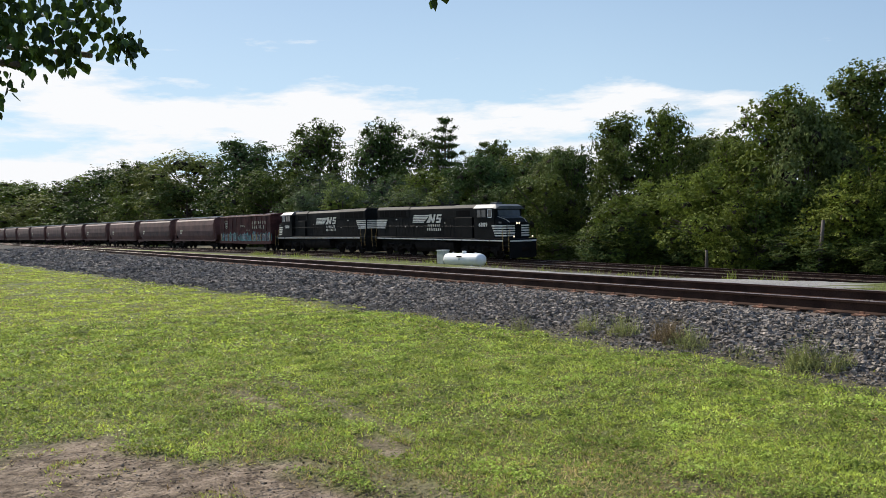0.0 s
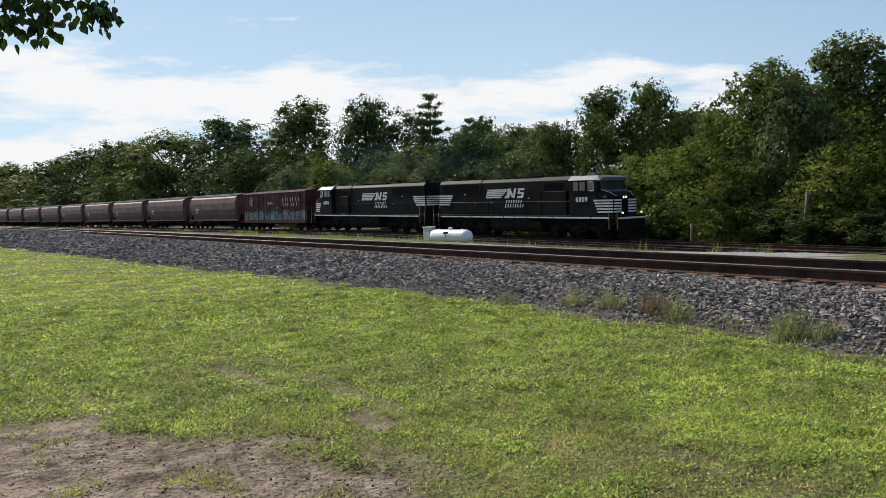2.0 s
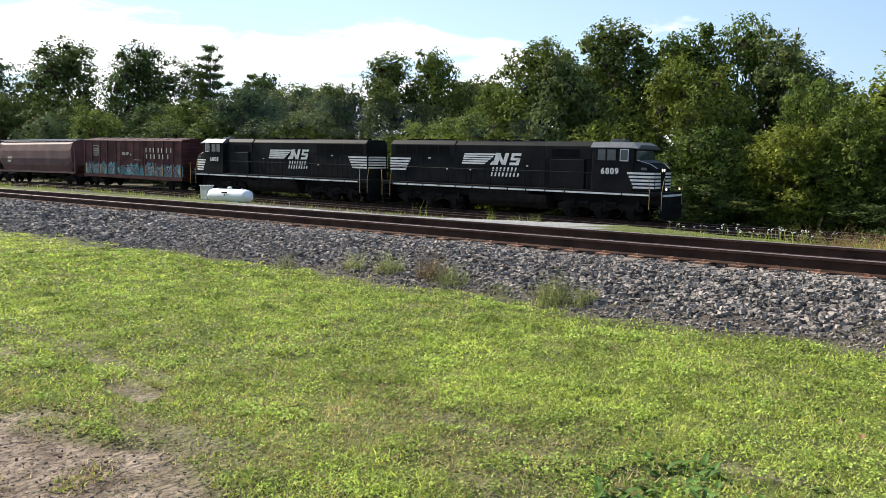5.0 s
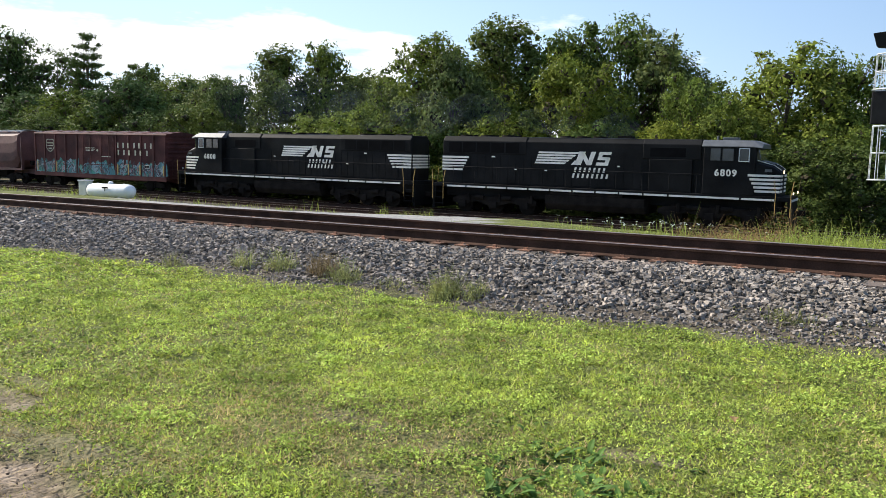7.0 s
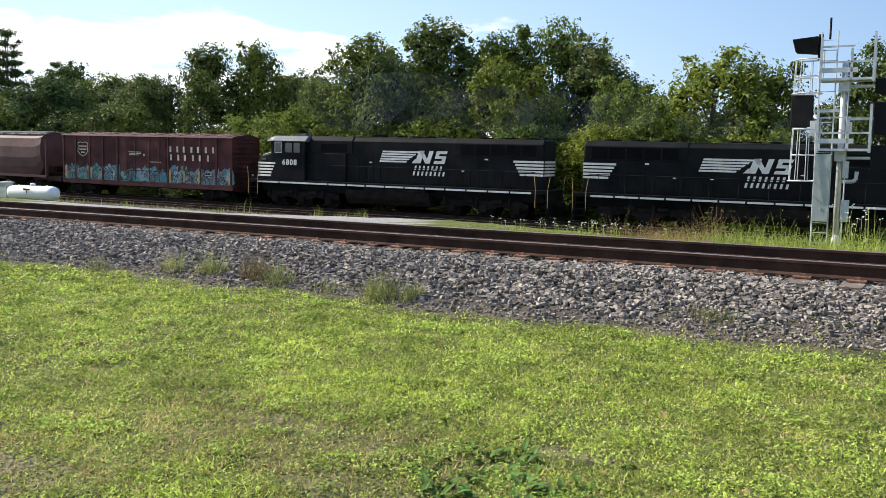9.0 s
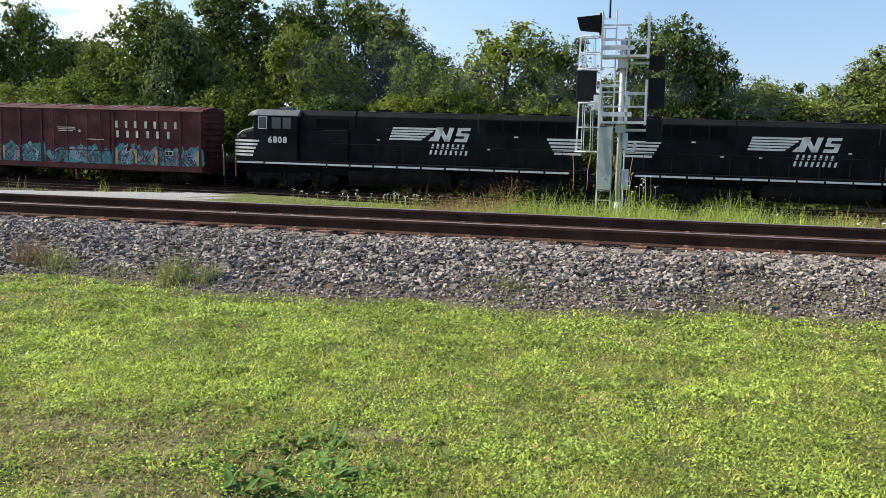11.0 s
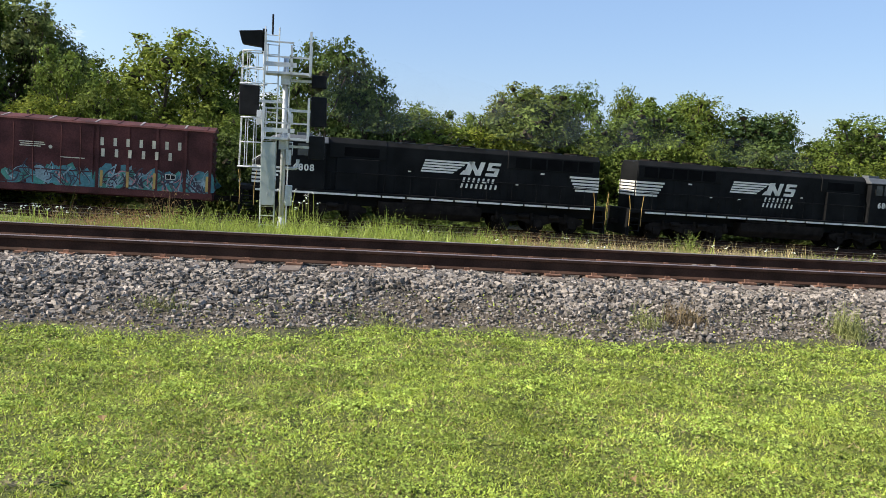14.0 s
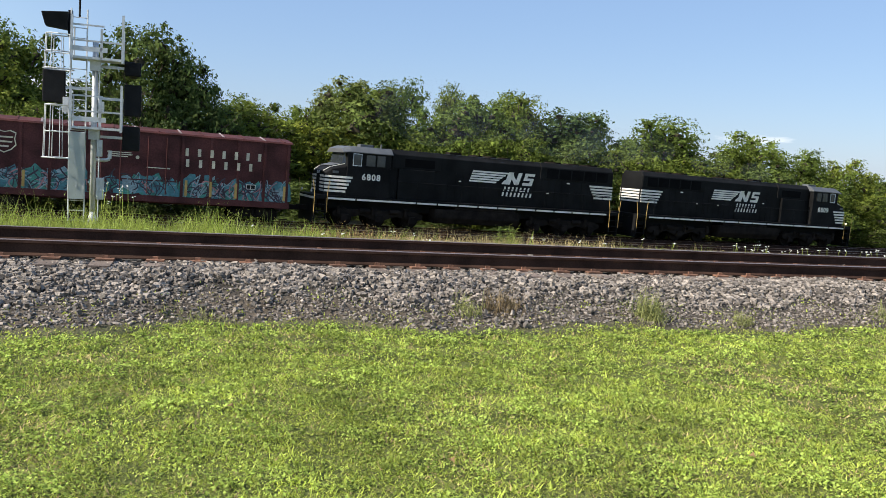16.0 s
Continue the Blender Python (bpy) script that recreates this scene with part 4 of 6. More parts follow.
# ---- trees ----
def pebble(rng, n=1):
    base = np.array([(0, 0, 1), (0.894, 0, 0.447), (0.276, 0.851, 0.447), (-0.724, 0.526, 0.447), (-0.724, -0.526, 0.447), (0.276, -0.851, 0.447), (0.724, 0.526, -0.447), (-0.276, 0.851, -0.447), (-0.894, 0, -0.447), (-0.276, -0.851, -0.447), (0.724, -0.526, -0.447), (0, 0, -1)])
    faces = np.array([(0, 1, 2), (0, 2, 3), (0, 3, 4), (0, 4, 5), (0, 5, 1), (1, 6, 2), (2, 7, 3), (3, 8, 4), (4, 9, 5), (5, 10, 1), (6, 7, 2), (7, 8, 3), (8, 9, 4), (9, 10, 5), (10, 6, 1), (11, 7, 6), (11, 8, 7), (11, 9, 8), (11, 10, 9), (11, 6, 10)])
    return base, faces


def chip():
    """A rough block with eight corners, for broken stone."""
    base = np.array([(x, y, z) for x in (-1, 1) for y in (-1, 1) for z in (-1, 1)]) * 0.68
    faces = np.array([(0, 1, 3), (0, 3, 2), (4, 6, 7), (4, 7, 5), (0, 4, 5), (0, 5, 1), (2, 3, 7), (2, 7, 6), (0, 2, 6), (0, 6, 4), (1, 5, 7), (1, 7, 3)])
    return base, faces


def leaf_blades(p, nrm, s, aspect, rng):
    """One small bent blade at each point, for a crown that is stretched upwards by its aspect."""
    nrm = nrm / np.linalg.norm(nrm, axis=1)[:, None]
    t = np.cross(nrm, rng.normal(size=p.shape))
    t /= np.linalg.norm(t, axis=1)[:, None]
    flat = np.array([1, 1, 1 / aspect])
    t, u, droop = t * flat, np.cross(nrm, t) * flat, nrm * s * 0.25 * flat
    return np.stack([p - t * s - u * s * 0.4 - droop, p + t * s * 0.3 - u * s * 0.65 + droop, p + t * s * 0.6 + u * s * 0.85 - droop], 1).reshape(-1, 3)


def leaf_cloud(name, mat, lobes, count, size, rng, squash, aspect):
    """Sprays of small leaves over lobes (x, y, z, r), filled with inner leaves and dark shade cores."""
    lobes = np.array(lobes)
    w = lobes[:, 3] ** 2
    stretch = np.array([1, 1, squash / aspect])
    per = 9
    ns = count // per
    pick = rng.choice(len(lobes), ns, p=w / w.sum())
    d = rng.normal(size=(ns, 3)) + np.array([0, 0, 0.2])
    d /= np.linalg.norm(d, axis=1)[:, None]
    centre = lobes[pick, :3] + d * (lobes[pick, 3] * (1.08 - 0.42 * rng.random(ns) ** 1.3))[:, None] * stretch
    axis = np.repeat(d + rng.normal(size=(ns, 3)) * 0.35 + np.array([0, 0, 0.35]), per, axis=0)
    spread = rng.normal(size=(ns * per, 3)) * np.array([1, 1, 0.5]) * 1.9 * size
    p = np.repeat(centre, per, axis=0) + spread * np.array([1, 1, 1 / aspect])
    v1 = leaf_blades(p, axis + rng.normal(size=(ns * per, 3)) * 0.4, (size * (0.55 + 0.9 * rng.random(ns * per)))[:, None], aspect, rng)
    nf = count // 4
    pick = rng.choice(len(lobes), nf, p=w / w.sum())
    d = rng.normal(size=(nf, 3))
    d /= np.linalg.norm(d, axis=1)[:, None]
    p = lobes[pick, :3] + d * (lobes[pick, 3] * (0.4 + 0.45 * rng.random(nf)))[:, None] * stretch
    v2 = leaf_blades(p, d + rng.normal(size=(nf, 3)) * 0.3, (size * 1.9 * (0.7 + 0.6 * rng.random(nf)))[:, None], aspect, rng)
    v = np.concatenate([v1, v2])
    k = len(v) // 3
    # a dark ball in each lobe paints the crown's inner shade
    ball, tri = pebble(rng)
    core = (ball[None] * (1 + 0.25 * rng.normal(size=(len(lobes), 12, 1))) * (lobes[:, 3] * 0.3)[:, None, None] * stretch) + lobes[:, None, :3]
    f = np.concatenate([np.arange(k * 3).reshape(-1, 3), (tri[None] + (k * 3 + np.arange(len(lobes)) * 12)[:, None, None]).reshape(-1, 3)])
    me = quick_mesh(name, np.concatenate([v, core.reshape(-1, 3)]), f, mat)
    me.materials.append(CROWN_SHADE)
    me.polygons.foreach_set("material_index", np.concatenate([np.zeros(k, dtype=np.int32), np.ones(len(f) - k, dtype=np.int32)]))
    return me


def tree_model(kind, seed, shape, count=12200, leaf=0.0132):
    """A tree one metre high: trunk, limbs and a crown of leaf clumps, to be scaled where it stands."""
    rng = np.random.default_rng(seed)
    T = thing("tree", {"mid": "leafy green deciduous tree behind the railway", "dark": "dark green tree with a dense crown behind the railway", "yellow": "sunlit yellow-green tree at the wood's edge", "pale": "pale green feathery tree in the lineside wood", "pine": "dark pine standing above the lineside wood"}[kind], "tree", "trees of the lineside wood", at=pose(0, 0, -500))
    lobes, limbs = [], []
    if shape == "pine":
        # uneven whorls of level boughs
        for tier in range(11):
            z = 0.3 + 0.66 * tier / 10
            for k in range(6 if tier < 8 else 4):
                a = tier * 1.3 + k * math.pi / (3 if tier < 8 else 2) + rng.uniform(-0.4, 0.4)
                reach = (0.46 * (1.02 - z) ** 0.6 + 0.02) * rng.uniform(0.55, 1.25)
                for q, lr in ((0.5, 0.1), (0.95, 0.08)):
                    lobes.append((reach * q * math.cos(a), reach * q * math.sin(a), z + 0.03 * q + rng.uniform(-0.012, 0.012), lr * (1.25 - 0.6 * z)))
    else:
        n = {"round": 24, "tall": 28, "bush": 22}[shape]
        for k in range(n):
            z = (k + 0.5) / n
            base = {"round": 0.22, "tall": 0.10, "bush": 0.02}[shape]
            zz = base + (0.96 - base) * z
            prof = math.sin(math.pi * min(1, 0.12 + 0.80 * z)) ** 0.6
            a = k * 2.4 + rng.uniform(-0.5, 0.5)
            r = 0.5 * prof
            lr = 0.19 * (0.55 + 0.8 * rng.random())
            reach = max(0, r - lr * 0.7) * (0.7 + 0.65 * rng.random())
            lobes.append((reach * math.cos(a), reach * math.sin(a), zz - lr * 0.3, lr))
        for k in range(40):
            q = lobes[rng.integers(len(lobes))]
            d = rng.normal(size=3)
            d[2] = abs(d[2])
            d /= np.linalg.norm(d)
            lobes.append((q[0] + d[0] * q[3], q[1] + d[1] * q[3], min(0.98, q[2] + d[2] * q[3]), q[3] * rng.uniform(0.3, 0.5)))
    b = Build()
    b.tube((0, 0, -0.02), (0.01, 0, 0.45), 0.022, 8, 0.014).tube((0.01, 0, 0.45), (0, 0.01, 0.85), 0.014, 6, 0.004)
    for q in lobes[::3]:
        z0 = max(0.1, q[2] * 0.6)
        b.tube((0.005, 0, z0), (q[0], q[1], q[2]), 0.008, 5, 0.003)
    part("trunk", b, BARK, T)
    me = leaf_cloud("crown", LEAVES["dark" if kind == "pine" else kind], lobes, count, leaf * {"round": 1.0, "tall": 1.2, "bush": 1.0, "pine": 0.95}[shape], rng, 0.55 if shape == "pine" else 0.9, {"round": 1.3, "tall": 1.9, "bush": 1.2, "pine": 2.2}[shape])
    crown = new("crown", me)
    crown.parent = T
    return T


MODELS = {}
for i, kind in enumerate(("mid", "dark", "yellow", "pale")):
    MODELS[kind] = [tree_model(kind, 10 * i + j, sh) for j, sh in enumerate(("round", "tall", "bush"))]
FAR_MODELS = {kind: [tree_model(kind, 10 * i + j + 200, sh, 8300, 0.0145) for j, sh in enumerate(("round", "tall", "bush"))] for i, kind in enumerate(("mid", "dark", "yellow", "pale"))}
PINE = tree_model("pine", 77, "pine")
WOOD_WEST = [
    (-330.0, 30.0, 20.5, 13.0, "mid"), (-375.0, 24.0, 23.0, 15.0, "mid"), (-299.0, 33.6, 15.5, 11.2, "pale"), (-288.0, 43.4, 20.8, 12.8, "mid"), (-256.2, 45.9, 20.5, 11.6, "dark"), (-225.0, 47.6, 19.5, 8.5, "mid"),
    (-193.5, 50.3, 19.7, 10.6, "pale"), (-161.1, 54.1, 18.9, 8.6, "mid"), (-138.1, 58.5, 19.5, 6.6, "mid"), (-115.5, 59.5, 17.2, 4.8, "dark"),
    (-108.2, 62.4, 15.9, 4.0, "dark"), (-98.3, 68.7, 13.5, 3.8, "dark"), (-87.0, 67.1, 11.3, 4.2, "mid"), (-76.4, 51.1, 9.3, 3.7, "mid"),
    (-98.1, 45.0, 7.6, 3.1, "yellow"), (-107.2, 43.4, 6.9, 2.6, "pale"), (-64.8, 54.9, 9.3, 2.6, "dark"), (-56.5, 53.6, 11.8, 3.0, "dark"),
    (-52.0, 55.2, 11.9, 2.2, "mid"), (-48.4, 57.2, 8.5, 3.2, "pale"), (-37.8, 51.5, 11.0, 2.9, "mid")]
WOOD_MIDDLE = [
    (-35.4, 58.0, 13.1, 3.5, "dark"), (-32.3, 62.1, 12.3, 3.2, "mid"), (-28.2, 64.0, 12.9, 3.6, "mid"), (-24.3, 63.5, 11.6, 3.0, "pale"),
    (-27.3, 53.4, 8.7, 3.3, "mid"), (-35.5, 50.8, 9.0, 2.6, "pale"), (-19.4, 55.7, 7.1, 2.3, "yellow"), (-14.0, 58.3, 8.8, 4.1, "yellow"),
    (-11.1, 60.0, 8.6, 2.8, "mid"), (-41.7, 51.2, 7.7, 2.6, "mid"), (-81.7, 57.7, 9.7, 4.0, "mid"), (-69.6, 57.1, 9.4, 3.0, "pale"), (-94.7, 56.0, 9.1, 4.8, "mid")]
WOOD_EAST = [
    (-3.1, 57.1, 9.2, 3.0, "dark"), (-0.5, 57.1, 7.1, 2.4, "dark"), (3.9, 66.0, 5.7, 2.5, "mid"), (7.5, 63.7, 5.1, 2.2, "yellow"),
    (12.0, 69.1, 7.8, 3.4, "pale"), (17.0, 70.1, 8.3, 2.6, "mid"), (21.1, 68.9, 8.1, 2.3, "mid"), (25.0, 67.6, 7.7, 3.1, "mid"),
    (25.7, 65.2, 7.7, 2.8, "mid"), (31.7, 64.8, 6.5, 2.6, "mid"), (38.4, 63.4, 6.7, 3.7, "mid"), (47.7, 64.4, 5.9, 3.5, "yellow"),
    (53.7, 64.8, 4.9, 3.1, "mid"), (59.1, 65.4, 4.3, 3.0, "yellow"), (66.3, 68.2, 2.9, 2.9, "mid"), (9.1, 65.5, 4.9, 2.5, "yellow"), (75.0, 70.0, 3.0, 4.0, "mid"), (84.0, 74.0, 3.2, 4.0, "mid")]
SHRUBS_WEST = [
    (-278.6, 33.0, 9.1, 11.4, "mid"), (-246.9, 39.1, 12.0, 9.3, "mid"), (-183.9, 47.6, 13.0, 8.4, "mid"), (-157.1, 50.2, 10.3, 6.0, "dark"),
    (-103.8, 55.9, 9.0, 4.8, "mid"), (-62.7, 49.6, 6.2, 3.0, "mid"), (-48.9, 47.1, 4.0, 2.8, "mid"), (-40.9, 48.5, 5.2, 3.1, "yellow"),
    (-36.9, 47.2, 4.0, 2.4, "mid"), (-30.7, 48.7, 3.3, 2.7, "yellow"), (-49.2, 46.8, 2.0, 2.5, "dark"), (-32.8, 47.3, 1.1, 2.5, "dark"),
    (-28.1, 47.5, 0.4, 2.2, "dark"), (-81.0, 51.6, 7.1, 3.9, "mid"), (-70.1, 53.2, 6.4, 3.6, "mid"), (-48.0, 50.9, 5.2, 3.3, "yellow"), (-44.0, 49.0, 1.5, 2.6, "dark"), (-24.5, 48.6, 1.0, 2.4, "dark")]
SHRUBS_MIDDLE = [
    (-36.9, 49.0, 4.6, 2.6, "mid"), (-31.0, 50.0, 4.9, 2.6, "mid"), (-24.7, 51.2, 4.6, 2.8, "mid"), (-19.7, 51.8, 4.0, 2.4, "yellow"),
    (-16.3, 53.6, 5.6, 2.3, "mid"), (-11.6, 52.7, 2.8, 2.6, "dark"), (-8.4, 53.3, 2.5, 2.2, "dark"), (-21.4, 54.0, 4.0, 2.6, "yellow"),
    (-15.7, 53.9, 4.4, 2.7, "mid"), (-10.0, 55.2, 4.1, 2.5, "mid"), (-4.7, 55.9, 1.7, 2.5, "dark"), (-0.3, 56.1, 2.7, 2.3, "dark"),
    (3.6, 60.0, 3.5, 2.3, "mid"), (9.7, 61.4, 4.1, 2.9, "yellow"), (14.9, 60.3, 4.5, 2.8, "mid"), (19.5, 59.0, 4.1, 2.8, "mid"), (24.1, 59.4, 3.9, 2.7, "mid")]
SHRUBS_EAST = [
    (22.2, 58.0, 4.4, 2.7, "mid"), (27.6, 57.9, 4.0, 2.7, "dark"), (33.0, 58.3, 3.9, 3.0, "mid"), (39.5, 58.9, 3.5, 3.2, "mid"),
    (46.1, 60.0, 3.0, 3.2, "dark"), (52.0, 61.3, 2.4, 3.0, "mid"), (58.8, 63.2, 1.4, 3.0, "mid"), (14.2, 60.4, 4.3, 2.7, "mid"),
    (-70.2, 49.6, 5.6, 3.0, "mid"), (-77.8, 48.9, 6.0, 3.3, "mid"), (-141.2, 50.3, 12.4, 6.3, "mid"), (-128.8, 54.6, 11.6, 5.9, "dark"), (-210.7, 44.3, 11.8, 7.5, "mid"), (-115.0, 50.0, 8.0, 4.5, "mid"), (-90.0, 50.5, 6.0, 4.0, "dark")]
rng_tree = random.Random(3)


def backlit_kind(kind, k):
    """West of the bend most mid-green trees take dark leaves, imitating backlit shade."""
    return "dark" if kind == "mid" and k % 3 else kind


def plant_tree(model, x, y, top, r):
    y = max(y, train_y(x) + 2.6 + 0.75 * r)
    base = land_z(x, y) - 0.1
    h = top - base
    copy_thing(model, pose(x, y, base, 0, 0, rng_tree.uniform(0, 360)) @ Matrix.Diagonal((2 * r * 1.2, 2 * r * 1.2, h * 1.0, 1)))


for wood in (WOOD_WEST, WOOD_MIDDLE, WOOD_EAST):
    for k, (x, y, top, r, kind) in enumerate(wood):
        kind = backlit_kind(kind, k) if x < -45 else kind
        plant_tree((MODELS if x > -105 else FAR_MODELS)[kind][1 if top > 3.6 * r else 0], x, y, top, r)
for wood in (SHRUBS_WEST, SHRUBS_MIDDLE, SHRUBS_EAST):
    for k, (x, y, top, r, kind) in enumerate(wood):
        kind = backlit_kind(kind, k) if x < -45 else kind
        plant_tree((MODELS if x > -105 else FAR_MODELS)[kind][2], x, y, top, r)
# shaded wood behind the front trees, and scrub under them
for k in range(26):
    x = -150 + 9.0 * k
    y = train_y(x) + 24 + 6 * rng_tree.random()
    if x < 2 or x > 90:
        plant_tree(FAR_MODELS["dark"][k % 2], x, y, (9.6 if x < -38 else 7.6 if x < -16 else 5.5) - max(0, x) * 0.055 + 1.2 * rng_tree.random(), 4.2)
    else:
        plant_tree(FAR_MODELS["mid" if k % 2 else "dark"][0], x, train_y(x) + 13, float(np.interp(x, (3, 12, 25, 38, 53, 66, 84), (5.0, 6.6, 6.6, 5.4, 3.8, 2.4, 2.2))), 4.0)
    if -70 < x < 70:
        plant_tree(FAR_MODELS["dark"][2], x + 2, train_y(x) + 6.5, -0.9 - 0.016 * x + 1.3 * rng_tree.random(), 3.0)
plant_tree(PINE, -100.3, 62.0, 16.8, 3.6)
plant_tree(PINE, -113.9, 60.2, 16.8, 2.4)
plant_tree(PINE, -92.0, 63.0, 12.6, 2.6)
for models in (*MODELS.values(), *FAR_MODELS.values()):
    for m in models:
        for o in (*m.children_recursive, m):
            bpy.data.objects.remove(o)
for o in (*PINE.children_recursive, PINE):
    bpy.data.objects.remove(o)


def overhanging_tree():
    """The tree beside the camera whose lowest branch hangs into view."""
    rng = np.random.default_rng(8)
    T = thing("tree", "broadleaved tree whose low branch hangs into view", "tree", at=pose(-8.2, -2.6, 0))
    b = Build()
    b.tube((0, 0, -0.1), (0.1, 0.1, 2.6), 0.2, 12, 0.16).tube((0.1, 0.1, 2.6), (0.2, 0, 5.5), 0.16, 10, 0.08)
    trunk = part("trunk", b, BARK, T, smooth=True)
    ends = [(2.4, 2.9, 2.85), (3.0, 3.3, 2.72), (2.9, 2.7, 3.2), (3.2, 2.9, 2.6), (2.0, 2.6, 3.3), (-1.5, 1.5, 4.2), (1, -2, 4.4), (-1, -1.6, 4.0), (3.9, 5.0, 4.3), (4.15, 5.35, 4.3)]
    b = Build()
    for x, y, z in ends:
        b.path([(0.1, 0.1, 2.6), (x * 0.5, y * 0.5, z + 0.35), (x, y, z)], 0.018, 6)
    b.tube((3.9, 5.0, 4.3), (4.0, 5.08, 3.05), 0.006, 5).tube((4.15, 5.35, 4.3), (4.15, 5.37, 3.1), 0.006, 5).tube((4.15, 5.35, 4.3), (4.58, 6.05, 3.17), 0.006, 5).tube((4.15, 5.35, 4.3), (4.23, 5.6, 3.15), 0.006, 5).tube((3.9, 5.0, 4.3), (3.84, 4.99, 3.13), 0.006, 5)
    part("limbs", b, BARK, T)
    lobes = [(3.15, 2.82, 2.78, 0.22), (3.2, 3.05, 2.86, 0.24), (3.2, 3.28, 2.88, 0.22), (3.25, 3.42, 2.74, 0.12), (3.15, 2.72, 2.6, 0.15), (3.2, 3.14, 2.67, 0.1), (3.2, 3.0, 2.68, 0.08), (3.1, 2.9, 3.05, 0.3), (3.1, 3.25, 3.1, 0.24), (3.1, 2.7, 2.9, 0.25), (3.15, 2.78, 2.46, 0.12), (3.2, 3.5, 2.78, 0.09), (3.15, 2.9, 2.6, 0.13)]
    spill = [(4.0, 5.06, 3.05, 0.06), (4.05, 5.16, 3.06, 0.05), (4.15, 5.38, 3.09, 0.035), (3.82, 4.98, 3.13, 0.05), (3.92, 5.03, 3.12, 0.05), (4.2, 5.5, 3.14, 0.05), (4.24, 5.62, 3.15, 0.05), (4.58, 6.05, 3.17, 0.05)]
    high = [(0.5 + 1.6 * math.cos(a), 1.2 * math.sin(a) - 0.4, 4.6 + 0.7 * math.sin(3 * a), 0.9) for a in np.linspace(0, 6.2, 9)]
    for name, ls, n, sz in (("leaf_spray", lobes, 900, 0.045), ("leaf_spray", spill, 74, 0.045), ("crown", high, 5000, 0.06)):
        count = n
        L = np.array(ls)
        w = L[:, 3] ** 1.5
        pick = rng.choice(len(L), count, p=w / w.sum())
        d = rng.normal(size=(count, 3))
        d /= np.linalg.norm(d, axis=1)[:, None]
        p = L[pick, :3] + d * (L[pick, 3] * rng.random(count) ** 0.5)[:, None]
        down = np.array([0, 0, -1.0]) + rng.normal(size=(count, 3)) * 0.45
        down /= np.linalg.norm(down, axis=1)[:, None]
        side = np.cross(down, rng.normal(size=(count, 3)))
        side /= np.linalg.norm(side, axis=1)[:, None]
        nr = np.cross(side, down)
        s = (sz * (0.7 + 0.6 * rng.random(count)))[:, None]
        # heart-shaped blade with a folded midrib
        v = np.stack([p, p + down * s * 0.15 + side * s * 0.42 + nr * s * 0.1, p + down * s * 0.6 + side * s * 0.48 + nr * s * 0.12, p + down * s * 1.25, p + down * s * 0.6 - side * s * 0.48 + nr * s * 0.12, p + down * s * 0.15 - side * s * 0.42 + nr * s * 0.1], 1).reshape(-1, 3)
        i = np.arange(count)[:, None] * 6
        f = np.concatenate([i + np.array([[0, 1, 2, 3]]), i + np.array([[0, 3, 4, 5]])])
        ob = tagged(new(name, quick_mesh(name, v, f, NEARLEAF)), kind="stuff")
        ob.parent = T


overhanging_tree()


